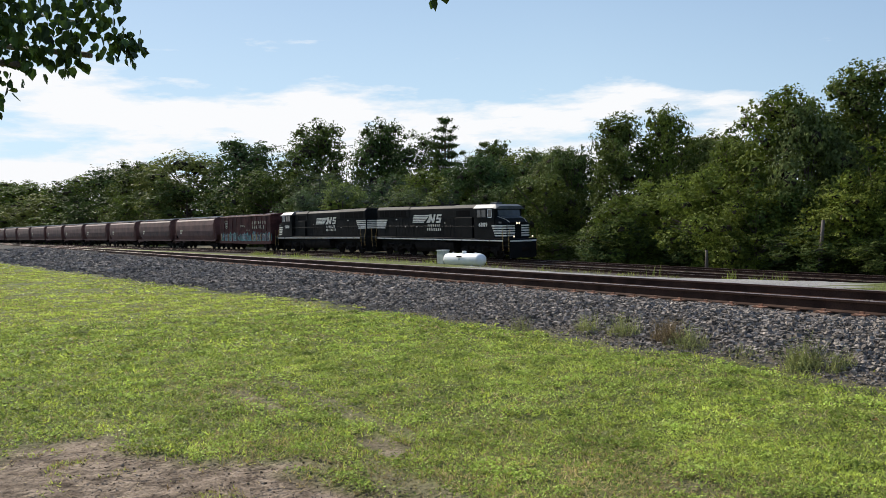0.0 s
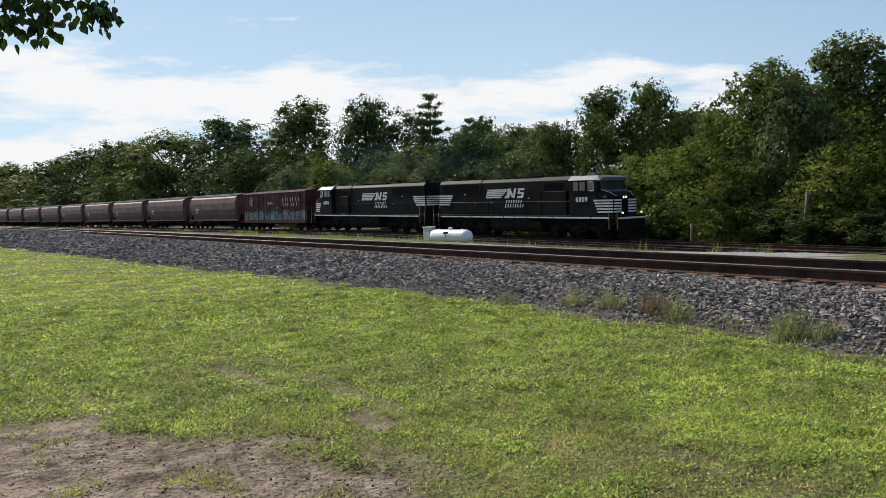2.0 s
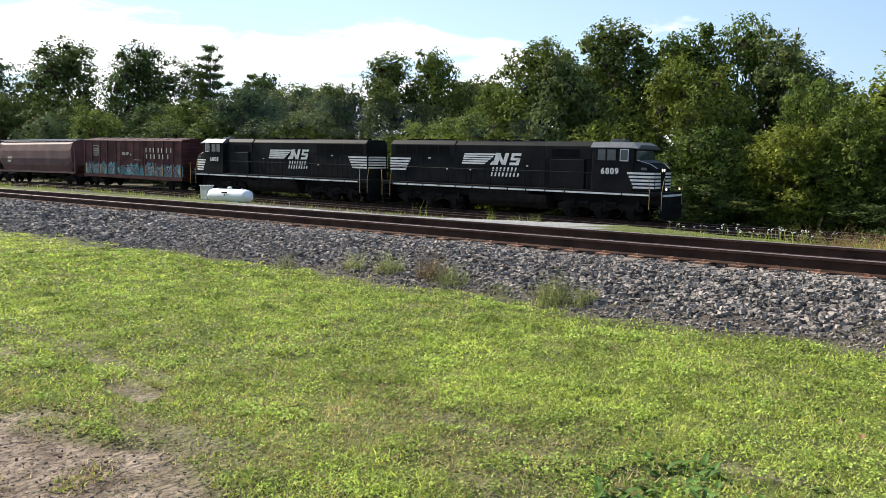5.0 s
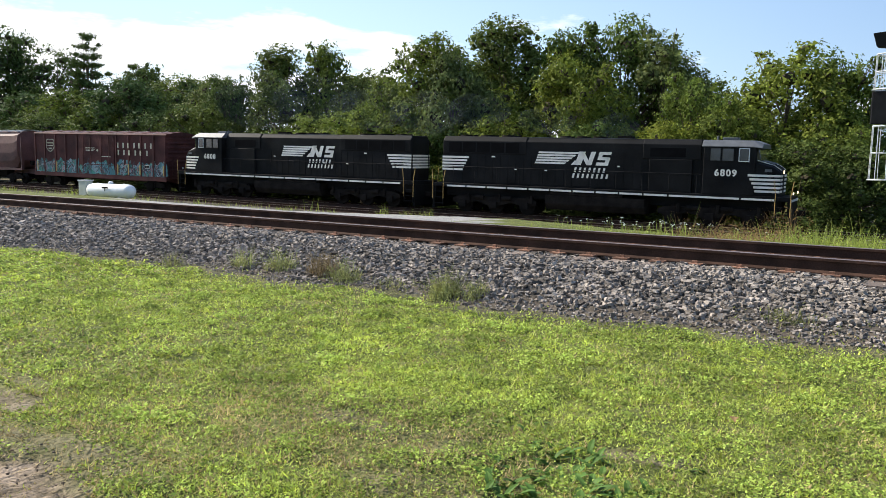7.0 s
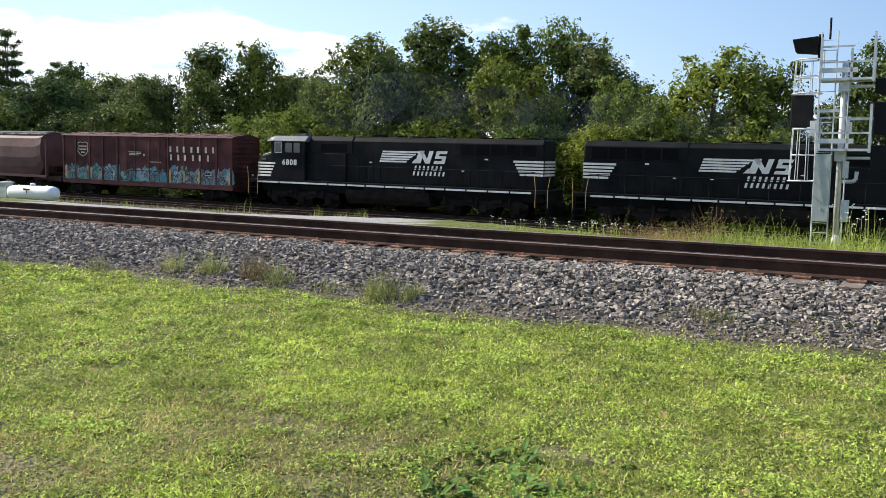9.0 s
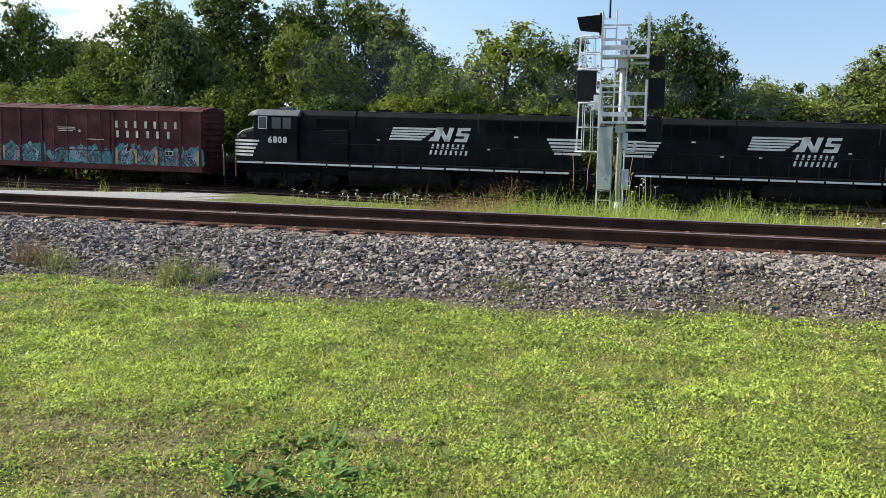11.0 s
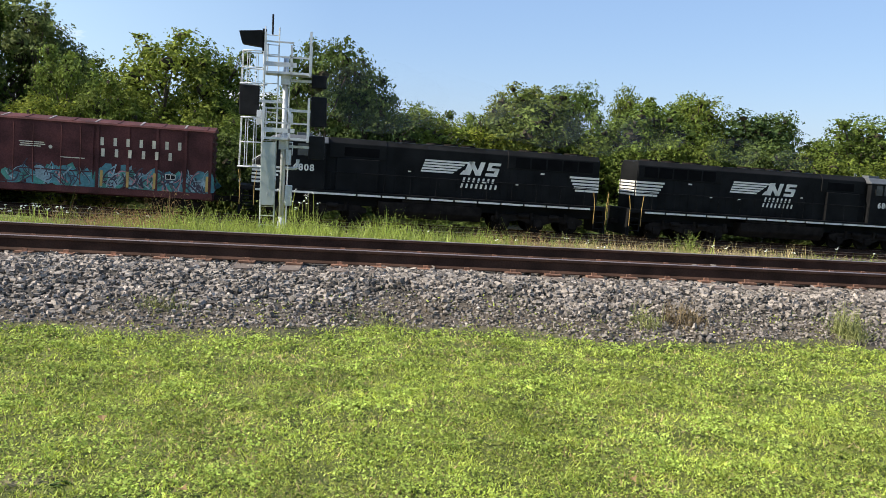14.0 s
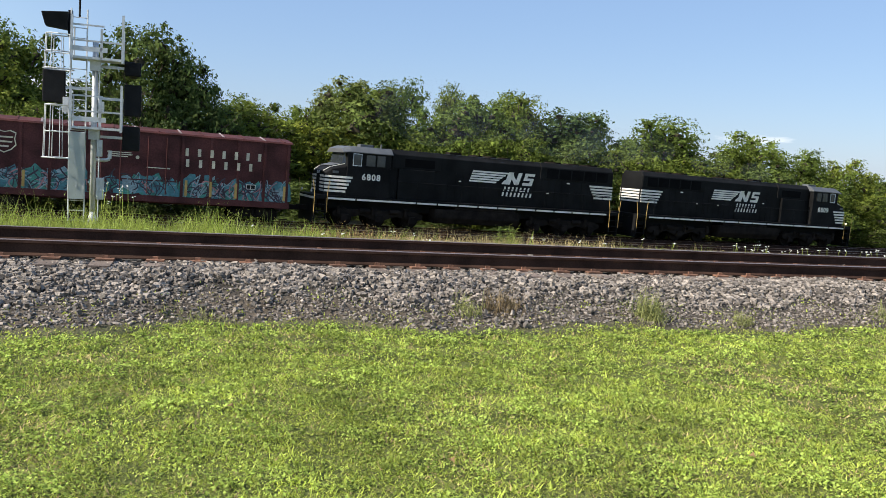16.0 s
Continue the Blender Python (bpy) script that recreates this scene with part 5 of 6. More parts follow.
# ---- signal, tank and lineside things ----
def signal_mast(x, y):
    z0 = land_z(x, y)
    S = thing("railway_signal", "galvanised signal mast with caged ladder and black signal heads", "railway signal", at=pose(x, y, z0, 0, 0, 2))
    H = 6.2
    b = Build()
    b.loft([[(-0.28, -0.28, -0.15), (0.28, -0.28, -0.15), (0.28, 0.28, -0.15), (-0.28, 0.28, -0.15)], [(-0.25, -0.25, 0.12), (0.25, -0.25, 0.12), (0.25, 0.25, 0.12), (-0.25, 0.25, 0.12)]])
    part("foundation", b, STONE, S, "concrete footing")
    b = Build()
    b.tube((0.14, 0, 0.1), (0.14, 0, H - 0.55), 0.085, 14).tube((0.14, 0, 0.1), (0.14, 0, 0.55), 0.16, 12, 0.085)
    part("mast", b, STEEL, S, "galvanised mast tube", smooth=True)
    b = Build()
    for dx in (-0.52, -0.08):
        b.tube((dx, -0.25, 0.15), (dx, -0.25, H + 0.35), 0.024, 6)
    for z in np.arange(0.3, H + 0.3, 0.3):
        b.tube((-0.52, -0.25, z), (-0.08, -0.25, z), 0.014, 5)
    part("ladder", b, STEEL, S)
    for z0c, z1c in ((2.15, 3.7), (4.75, 5.75)):
        b = Build()
        for z in np.linspace(z0c, z1c, 3):
            rr = 0.36 + (0.06 if z == z0c else 0)
            ring = [(-0.52 - 0.32 + rr * math.cos(a), -0.25 + rr * math.sin(a), z) for a in np.linspace(0, 2 * math.pi, 13)]
            b.path(ring, 0.02, 5)
        for a in np.linspace(0.6, 5.7, 8):
            b.tube((-0.84 + 0.4 * math.cos(a), -0.25 + 0.4 * math.sin(a), z0c), (-0.84 + 0.36 * math.cos(a), -0.25 + 0.36 * math.sin(a), z1c), 0.012, 5)
        part("safety_cage", b, STEEL, S)
    b = Build()
    b.box(-0.52, -0.06, -0.5, -0.28, 0.95, 2.95)
    case = part("relay_case", b, CASEGREY, S, "grey steel relay case", bevel=0.015)
    b = Build()
    b.box(-0.1, -0.07, -0.515, -0.5, 1.25, 1.45).box(-0.3, -0.27, -0.515, -0.5, 1.3, 1.38)
    part("case_handle", b, STEEL, case)
    b = Build()
    b.box(0.24, 0.46, -0.2, 0.05, 0.95, 1.6)
    part("junction_box", b, STEEL, S, bevel=0.01)
    for x0, x1, z0b, z1b in ((0.24, 0.4, 2.25, 2.75), (-0.72, -0.56, 3.5, 3.95), (0.26, 0.42, 3.55, 3.9)):
        part("junction_box", Build().box(x0, x1, -0.22, -0.02, z0b, z1b), STEEL, S, bevel=0.01)
    part("cable_conduit", Build().path([(0.3, -0.1, 0.3), (0.3, -0.1, 2.2), (0.27, -0.1, 3.4), (0.27, -0.1, 5.0)], 0.02), STEEL, S)
    b = Build()
    b.path([(0.14, 0, 2.15), (0.5, -0.05, 2.15), (0.6, -0.05, 2.2), (0.62, -0.05, 2.45)], 0.055, 8)
    part("conduit_elbow", b, STEEL, S)
    for k, z in enumerate((3.05, 5.1)):
        b = Build()
        b.box(-0.5, 0.95, -0.5, 0.35, z, z + 0.07)
        b.box(0.0, 0.3, -0.2, 0.2, z - 0.3, z)
        plat = part("platform", b, STEEL, S, "galvanised service platform")
        top = z + 1.35
        for px in (-0.48, 0.92):
            part("post", Build().box(px - 0.035, px + 0.035, -0.53, -0.46, z - 0.05, top if px > 0 else top - 0.1), STEEL, plat)
            part("back_post", Build().tube((px, 0.33, z), (px, 0.33, z + 1.0), 0.025, 6), STEEL, plat)
        for x0, x1, h0, h1 in ((-0.48, 0.92, 0.5, 0.55), (-0.48, 0.4, 0.95, 1.0), (-0.48, 0.5, 0.22, 0.36), (0.3, 0.37, 0.0, 0.9)):
            part("rail_bar", Build().box(x0, x1, -0.5, -0.465, z + h0, z + h1), STEEL, plat)
    for k, (hx, hz, w, h) in enumerate(((-0.98, 4.25, 0.62, 0.95), (1.22, 4.0, 0.5, 0.95), (1.2, 4.95, 0.48, 0.42), (1.2, 2.85, 0.5, 0.75))):
        b = Build()
        b.box(hx - w / 2, hx + w / 2, -0.1, 0.12, hz - h / 2, hz + h / 2)
        head = part("signal_head", b, SIGNALBLACK, S, "black signal head seen from behind", bevel=0.03)
        b = Build()
        for q in (-0.22, 0.14):
            b.tube((hx, 0.12, hz + q * h), (hx, 0.4, hz + q * h - 0.03), 0.13, 12, 0.15)
        part("hood", b, SIGNALBLACK, head)
        b = Build()
        b.box(min(hx, 0.14), max(hx, 0.14), -0.04, 0.04, hz - 0.04, hz + 0.04)
        part("bracket", b, STEEL, head)
    b = Build()
    b.loft([[(-1.22, -0.3, 5.98), (-0.62, -0.3, 5.92), (-0.62, 0.1, 5.92), (-1.22, 0.1, 5.98)], [(-1.32, -0.38, 6.36), (-0.6, -0.38, 6.42), (-0.6, 0.2, 6.42), (-1.32, 0.2, 6.36)]])
    head = part("signal_head", b, SIGNALBLACK, S, "tilted black top signal head", bevel=0.02)
    b = Build()
    b.box(-0.62, -0.5, -0.12, 0.05, 5.75, 6.5)
    part("bracket", b, SIGNALBLACK, head)
    b = Build()
    b.tube((-0.3, -0.2, H + 0.1), (-0.3, -0.2, H + 0.75), 0.03, 8)
    part("antenna", b, SIGNALBLACK, S)


signal_mast(-2.95, 27.6)


def gas_tank(x, y, length):
    z = land_z(x, y)
    G = thing("gas_tank", "white horizontal gas tank on saddle feet beside the line", "gas tank", at=pose(x, y, z, 0, 0, 5))
    b = Build()
    r, n = 0.43, 20
    prof = [(-length / 2, 0.02), (-length / 2 + 0.06, 0.22), (-length / 2 + 0.2, 0.38), (-length / 2 + 0.42, r), (length / 2 - 0.42, r), (length / 2 - 0.2, 0.38), (length / 2 - 0.06, 0.22), (length / 2, 0.02)]
    b.loft([[(px, q * math.cos(2 * math.pi * i / n), 0.68 + q * math.sin(2 * math.pi * i / n)) for i in range(n)] for px, q in prof])
    part("vessel", b, TANKWHITE, G, smooth=True)
    b = Build()
    b.tube((0, 0, 1.08), (0, 0, 1.22), 0.15, 14).tube((0, 0, 1.22), (0, 0, 1.26), 0.15, 14, 0.08)
    part("dome_cap", b, TANKWHITE, G)
    for s in (-1, 1):
        b = Build()
        b.box(s * length * 0.28 - 0.06, s * length * 0.28 + 0.06, -0.4, 0.4, -0.05, 0.36)
        part("saddle", b, STEEL, G)
        b = Build()
        b.tube((s * length * 0.3, 0, 1.09), (s * length * 0.3, 0, 1.16), 0.04, 8)
        part("lifting_lug", b, TANKWHITE, G)
    b = Build()
    b.box(-0.3, 0.25, -0.44, -0.425, 0.84, 0.97).box(-0.05, 0.0, -0.445, -0.43, 0.66, 0.84)
    part("placard", b, GRIME, G)


gas_tank(-46.7, 30.1, 4.1)


def switch_cabinet(x, y):
    z = land_z(x, y)
    C = thing("equipment_cabinet", "small weathered lineside equipment cabinet on legs", "cabinet", at=pose(x, y, z))
    b = Build()
    b.box(-0.4, 0.4, -0.25, 0.25, 0.35, 1.25)
    part("body", b, CASEGREY, C, bevel=0.02)
    b = Build()
    b.box(-0.44, 0.44, -0.3, 0.3, 1.25, 1.31)
    part("lid", b, STEEL, C)
    for dx in (-0.35, 0.35):
        b = Build()
        b.box(dx - 0.04, dx + 0.04, -0.05, 0.05, -0.1, 0.35)
        part("leg", b, STEEL, C)


switch_cabinet(-49.6, 30.2)


def pole(x, y, top, lean):
    z = land_z(x, y)
    b = Build()
    b.tube((0, 0, -0.3), (lean, 0, top), 0.13, 10, 0.1)
    tagged(part("utility_pole", b, WOODPOLE, None, smooth=True, at=pose(x, y, z)), "leaning grey wooden pole stump by the wood", "pole")


pole(-31.5, train_y(-31.5) + 2.9, 3.4, 0.35)
pole(-39.0, train_y(-39.0) + 2.4, 1.3, 0.02)


# ---- plants ----
def blades(name, pts, height, width, mat, rng, lean=0.35, bend=True):
    """Grass or weed blades rooted at pts (n, 3); heights and widths per blade."""
    n = len(pts)
    a = rng.random(n) * 2 * np.pi
    side = np.stack([np.cos(a), np.sin(a), np.zeros(n)], 1) * (width / 2)[:, None]
    l = rng.normal(size=(n, 2)) * lean
    tip = np.stack([l[:, 0], l[:, 1], np.ones(n)], 1)
    tip /= np.linalg.norm(tip, axis=1)[:, None]
    tip = tip * height[:, None]
    if not bend:
        v = np.stack([pts - side, pts + side, pts + tip], 1).reshape(-1, 3)
        return quick_mesh(name, v, np.arange(3 * n).reshape(-1, 3), mat)
    mid = tip * 0.55 + np.array([0, 0, 1]) * (height * 0.08)[:, None]
    v = np.stack([pts - side, pts + side, pts + mid + side * 0.7, pts + mid - side * 0.7, pts + tip], 1).reshape(-1, 3)
    i = np.arange(n)[:, None] * 5
    f = np.concatenate([i + np.array([[0, 1, 2]]), i + np.array([[0, 2, 3]]), i + np.array([[3, 2, 4]])])
    return quick_mesh(name, v, f, mat)


def lawn():
    rng = np.random.default_rng(21)
    P, Ww, Tt = [], [], []
    for r0, r1, dens, w in ((1.6, 4.2, 10500, 0.0075), (4.2, 7.0, 6400, 0.0105), (7.0, 12.0, 3000, 0.015), (12.0, 24.0, 1100, 0.034), (24.0, 48.0, 330, 0.065), (48.0, 90.0, 75, 0.14)):
        first, span = (-50, 140) if r0 < 12 else (44, 48)
        area = math.pi * (r1 * r1 - r0 * r0) * (span / 360)
        n = int(area * dens)
        r = np.sqrt(rng.random(n) * (r1 * r1 - r0 * r0) + r0 * r0)
        a = np.radians(first + span * rng.random(n))
        x, y = -r * np.sin(a), r * np.cos(a)
        # many of the blades gather in small tufts
        q = np.stack([x, y], 1)
        roots = q[rng.integers(n, size=max(1, n // 34))]
        tuft = rng.random(n) < 0.38
        pick = rng.integers(len(roots), size=tuft.sum())
        tall = 0.65 + 0.75 * rng.random(len(roots))
        q[tuft] = roots[pick] + rng.normal(size=(tuft.sum(), 2)) * (0.022 + 0.0035 * r0)
        lift = np.full(n, 0.7)
        lift[tuft] = tall[pick]
        P.append(q)
        Tt.append(lift)
        Ww.append(np.full(n, w))
    P, W, lift = np.concatenate(P), np.concatenate(Ww), np.concatenate(Tt)
    gx = np.arange(-92, 16, 0.1)
    edge = np.interp(P[:, 0], gx, [edge_y(q) for q in gx])
    # thin patches and mud on a coarse plan
    cell = 0.08
    cache = {}
    keep = np.ones(len(P))
    z = np.zeros(len(P))
    dryness = np.zeros(len(P))
    for i, (x, y) in enumerate(P):
        k = (int(x / cell), int(y / cell)) if x > -14 else (int(x / 0.4) + 5000, int(y / 0.4))
        if k not in cache:
            mud = mud_at(x, y)
            thin = noise.noise(Vector((x * 0.7, y * 0.9, 11))) + 0.5 * noise.noise(Vector((x * 2.2, y * 2.5, 4)))
            cache[k] = (1 - 1.25 * mud * (1 + 0.9 * noise.noise(Vector((x * 5, y * 5, 17)))) if mud < 0.98 else max(0.0, 2.6 * noise.noise(Vector((x * 2.6, y * 2.6, 23))) - 0.3), land_z(x, y) + 0.05 * noise.noise(Vector((x * 0.5, y * 0.5, 0))) + 0.02 * noise.noise(Vector((x * 2.3, y * 2.3, 5))) - 0.03 * mud, thin + 0.6 * mud, noise.noise(Vector((x * 1.1, y * 1.1, 31))), 0.92 + 0.7 * noise.noise(Vector((x * 4.7, y * 4.7, 53))))
        c = cache[k]
        keep[i] = c[0] * (1.0 if c[2] < 0.25 else 0.75) * (1 + 0.3 * c[3]) * c[4]
        z[i], dryness[i] = c[1], c[2]
    fringe = rng.normal(size=len(P)) * 0.18
    keep *= np.where(P[:, 1] > edge + fringe - 0.05, np.where((P[:, 0] > -2.5) & (P[:, 1] < edge + 0.9), 0.12, 0.0), 1.0)
    ok = rng.random(len(P)) < keep
    P, W, z, dryness, lift = P[ok], W[ok], z[ok], dryness[ok], lift[ok]
    h = lift * (0.02 + 0.038 * rng.random(len(P)) ** 1.5) * (1 + 0.5 * np.clip(-dryness - 0.1, 0, 0.6)) * np.where(W > 0.02, 1.1, 1.0)
    pts = np.concatenate([P, (z - 0.004)[:, None]], 1)
    brown = np.exp(-(((P[:, 0] + 4.2) / 2.6) ** 2 + ((P[:, 1] - 2.6) / 1.2) ** 2)) * 0.55 + np.exp(-(((P[:, 0] + 3.4) / 1.3) ** 2 + ((P[:, 1] - 3.75) / 0.5) ** 2)) * 0.6 + np.exp(-(((P[:, 0] + 8.8) / 2.2) ** 2 + ((P[:, 1] - 2.3) / 0.4) ** 2)) * 0.4
    isdry = rng.random(len(P)) < np.clip(0.15 + brown + 0.5 * (dryness - 0.1), 0.05, 0.8)
    for mat, sel, label in ((GRASSBLADE, ~isdry, "short sunlit green lawn grass"), (DRYBLADE, isdry, "dry straw-coloured grass in the lawn")):
        me = blades("grass", pts[sel], h[sel], W[sel] * (1 + 0.5 * rng.random(sel.sum())), mat, rng, 1.35, bend=False)
        tagged(new("grass", me), label, "grass", kind="stuff")


def clover():
    """Low broad leaflets between the blades."""
    rng = np.random.default_rng(33)
    n = 600000
    r = 1.8 + 15 * rng.random(n) ** 1.35
    a = np.radians(-50 + 140 * rng.random(n))
    x, y = -r * np.sin(a), r * np.cos(a)
    heart = rng.integers(n, size=n // 30)[rng.integers(n // 30, size=n)]
    near = rng.random(n) < 0.6
    x, y, r = np.where(near, x[heart] + rng.normal(size=n) * 0.035, x), np.where(near, y[heart] + rng.normal(size=n) * 0.035, y), np.where(near, r[heart], r)
    tuft = np.array([noise.noise(Vector((q * 3.1, w * 3.1, 8))) for q, w in zip(x, y)])
    gx = np.arange(-50, 16, 0.1)
    edge = np.interp(x, gx, [edge_y(q) for q in gx])
    ok = (y < edge - 0.05) & (rng.random(n) < 0.55 + 1.3 * tuft)
    x, y, r, tuft = x[ok], y[ok], r[ok], tuft[ok]
    mud = np.array([mud_at(q, w) if -8 < q < -1 and w < 4 else 0.0 for q, w in zip(x, y)])
    ok = rng.random(len(x)) > 1.3 * mud
    x, y, r, tuft, mud = x[ok], y[ok], r[ok], tuft[ok], mud[ok]
    z = np.array([land_z(q, w) + 0.05 * noise.noise(Vector((q * 0.5, w * 0.5, 0))) + 0.02 * noise.noise(Vector((q * 2.3, w * 2.3, 5))) for q, w in zip(x, y)]) - 0.03 * mud + 0.01 + 0.028 * rng.random(len(x)) + 0.02 * np.maximum(0, tuft)
    m = len(x)
    c = np.stack([x, y, z], 1)
    nr = rng.normal(size=(m, 3)) * 0.55 + np.array([0, 0, 1.0])
    t = np.cross(nr, rng.normal(size=(m, 3)))
    t /= np.linalg.norm(t, axis=1)[:, None]
    u = np.cross(nr, t)
    u /= np.linalg.norm(u, axis=1)[:, None]
    s = (0.0036 + 0.0011 * r)[:, None] * (0.6 + 0.8 * rng.random(m))[:, None]
    v = np.stack([c - t * s - u * s * 0.5, c + t * s - u * s * 0.6, c + u * s * 1.1], 1).reshape(-1, 3)
    tagged(new("clover", quick_mesh("clover", v, np.arange(3 * m).reshape(-1, 3), CLOVERLEAF)), "low clover and broad grass leaves in the lawn", "clover", kind="stuff")


lawn()
clover()


def weed_clump(name, label, x, y, n, rx, ry, h, w, mat, seed, lean=0.25, flower=0):
    rng = np.random.default_rng(seed)
    px, py = x + rng.normal(size=n) * rx, y + rng.normal(size=n) * ry
    z = np.array([land_z(a, b) for a, b in zip(px, py)]) - 0.02
    hh = h * (0.35 + 1.0 * rng.random(n) ** 2)
    if n > 400:
        hh *= np.array([min(1.5, max(0.25, 0.85 + 1.3 * noise.noise(Vector((a * 0.8, b * 0.5, seed % 7))))) for a, b in zip(px, py)])
    roots = np.stack([px, py, z], 1)
    T = new(name, blades(name, roots, hh, np.full(n, w) * (0.6 + 0.8 * rng.random(n)), mat, rng, lean))
    # small leaves up the stalks
    k = n * 3
    at = np.repeat(roots, 3, axis=0) + rng.normal(size=(k, 3)) * np.array([0.25, 0.25, 0.05]) * np.repeat(hh, 3)[:, None] * 0.45
    at[:, 2] = np.repeat(z, 3) + np.repeat(hh, 3) * (0.1 + 0.85 * rng.random(k))
    a, c = rng.normal(size=(k, 3)), rng.normal(size=(k, 3))
    a /= np.linalg.norm(a, axis=1)[:, None]
    c /= np.linalg.norm(c, axis=1)[:, None]
    s = (0.02 + 0.05 * h) * (0.4 + 0.8 * rng.random(k))[:, None]
    v = np.stack([at - a * s, at + a * s * 0.8 + c * s * 0.25, at + c * s * 0.5], 1).reshape(-1, 3)
    foliage = tagged(new("foliage", quick_mesh("foliage", v, np.arange(3 * k).reshape(-1, 3), mat)), kind="stuff")
    foliage.parent = T
    tagged(T, label, "weeds", kind="stuff")
    return T


# clumps at the ballast's foot
for k, (x, y, n, rx, h, mat) in enumerate(((-9.2, 8.25, 120, 0.25, 0.28, SCRUBWEED), (-8.5, 8.3, 150, 0.3, 0.3, SCRUBWEED), (-7.7, 8.3, 170, 0.25, 0.33, BROWNWEED), (-7.3, 8.25, 120, 0.3, 0.3, SCRUBWEED), (-5.6, 8.1, 220, 0.22, 0.36, SCRUBWEED), (-5.2, 8.15, 90, 0.12, 0.25, SCRUBWEED),
        (-10.5, 8.0, 60, 0.3, 0.2, SCRUBWEED), (-6.4, 8.2, 60, 0.3, 0.15, SCRUBWEED), (-1.9, 8.6, 70, 0.25, 0.16, SCRUBWEED), (3.45, 8.9, 130, 0.3, 0.25, BROWNWEED), (3.0, 8.8, 60, 0.2, 0.25, SCRUBWEED), (5.15, 8.7, 200, 0.2, 0.32, SCRUBWEED), (6.3, 8.55, 90, 0.16, 0.16, SCRUBWEED), (8.6, 8.8, 80, 0.3, 0.2, SCRUBWEED), (0.2, 8.7, 60, 0.4, 0.12, SCRUBWEED))):
    weed_clump("weed_clump", "ragged weeds growing in the foot of the ballast", x, y - 0.3, int(n * 1.3), rx * 0.42, 0.09, h * 0.95, 0.008, mat, 100 + k, 0.4)
# tall growth between the tracks
for k, (x, y, n, rx, ry, h, w, mat) in enumerate((
        (-6.8, 24, 900, 0.9, 1.4, 1.15, 0.016, RUSTWEED), (-4.2, 23, 1500, 1.2, 1.8, 0.95, 0.03, TALLWEED), (-1.8, 24, 1300, 1.3, 1.8, 0.85, 0.03, TALLWEED), (0.6, 23, 1300, 1.3, 1.8, 0.85, 0.03, TALLWEED), (3.0, 23, 1200, 1.2, 1.8, 0.8, 0.03, TALLWEED),
        (4.6, 23, 800, 1.2, 1.8, 0.85, 0.02, RUSTWEED), (6.3, 22, 1100, 1.3, 1.8, 0.75, 0.025, DRYBLADE), (9.0, 22.5, 1100, 1.3, 1.8, 0.75, 0.025, DRYBLADE), (8.8, 22.3, 120, 0.25, 0.3, 1.35, 0.03, TALLWEED), (11.5, 23, 1200, 1.3, 1.8, 0.7, 0.025, DRYBLADE), (13.5, 23, 800, 1.0, 1.8, 0.6, 0.025, TALLWEED), (-9.5, 24, 700, 1.5, 1.8, 0.45, 0.025, TALLWEED), (-6.0, 20, 800, 2.0, 1.5, 0.35, 0.025, TALLWEED), (1.0, 19, 900, 3.0, 1.2, 0.35, 0.02, DRYBLADE), (9.0, 18.5, 900, 3.0, 1.2, 0.3, 0.02, DRYBLADE), (17.0, 22, 500, 2.2, 2.0, 0.3, 0.02, TALLWEED), (4.5, 26.5, 700, 3.0, 1.0, 0.85, 0.03, TALLWEED), (-2.5, 26.5, 700, 3.0, 0.7, 0.8, 0.03, TALLWEED))):
    weed_clump("tall_weeds", "tall sunlit weeds and grasses between the tracks", x, y, n, rx, ry, h * (0.7 if x < 1 else 0.52), w * 0.5, mat, 200 + k, 0.4)
# low cover between the tracks
for k, (x, y, n, rx, ry, h, mat) in enumerate(((-10.5, 21.0, 1800, 2.2, 2.6, 0.16, TALLWEED), (-4.0, 20.0, 2200, 3.2, 2.2, 0.2, TALLWEED), (4.0, 19.5, 2200, 3.6, 2.0, 0.2, DRYBLADE), (12.0, 20.0, 1800, 3.4, 2.4, 0.2, TALLWEED), (22.0, 22.0, 1500, 4.0, 3.0, 0.2, TALLWEED))):
    weed_clump("low_weeds", "short weeds covering the ground between the tracks", x, y, n, rx, ry, h, 0.02, mat, 260 + k, 0.6)
# plants by the siding further west
for k, (x, h, n) in enumerate(((-27.6, 1.0, 60), (-29.0, 0.7, 40), (-31.0, 0.9, 45), (-34.5, 0.4, 60), (-38.0, 0.35, 60), (-42.0, 0.4, 90), (-45.0, 0.5, 60), (-51.0, 0.7, 90), (-55.0, 0.5, 120), (-60.0, 0.5, 160), (-66.0, 0.5, 200), (-72.0, 0.5, 240), (-80.0, 0.5, 300), (-90.0, 0.6, 300), (-36.2, 1.3, 8), (-57.5, 0.9, 60))):
    weed_clump("weed_clump", "green stalks growing beside the siding", x, siding_y(x) - 2.2 + 0.4 * (k % 3), n, 0.25 if n < 61 else 2.2, 0.35, h * 0.8, 0.025, TALLWEED, 300 + k, 0.3)


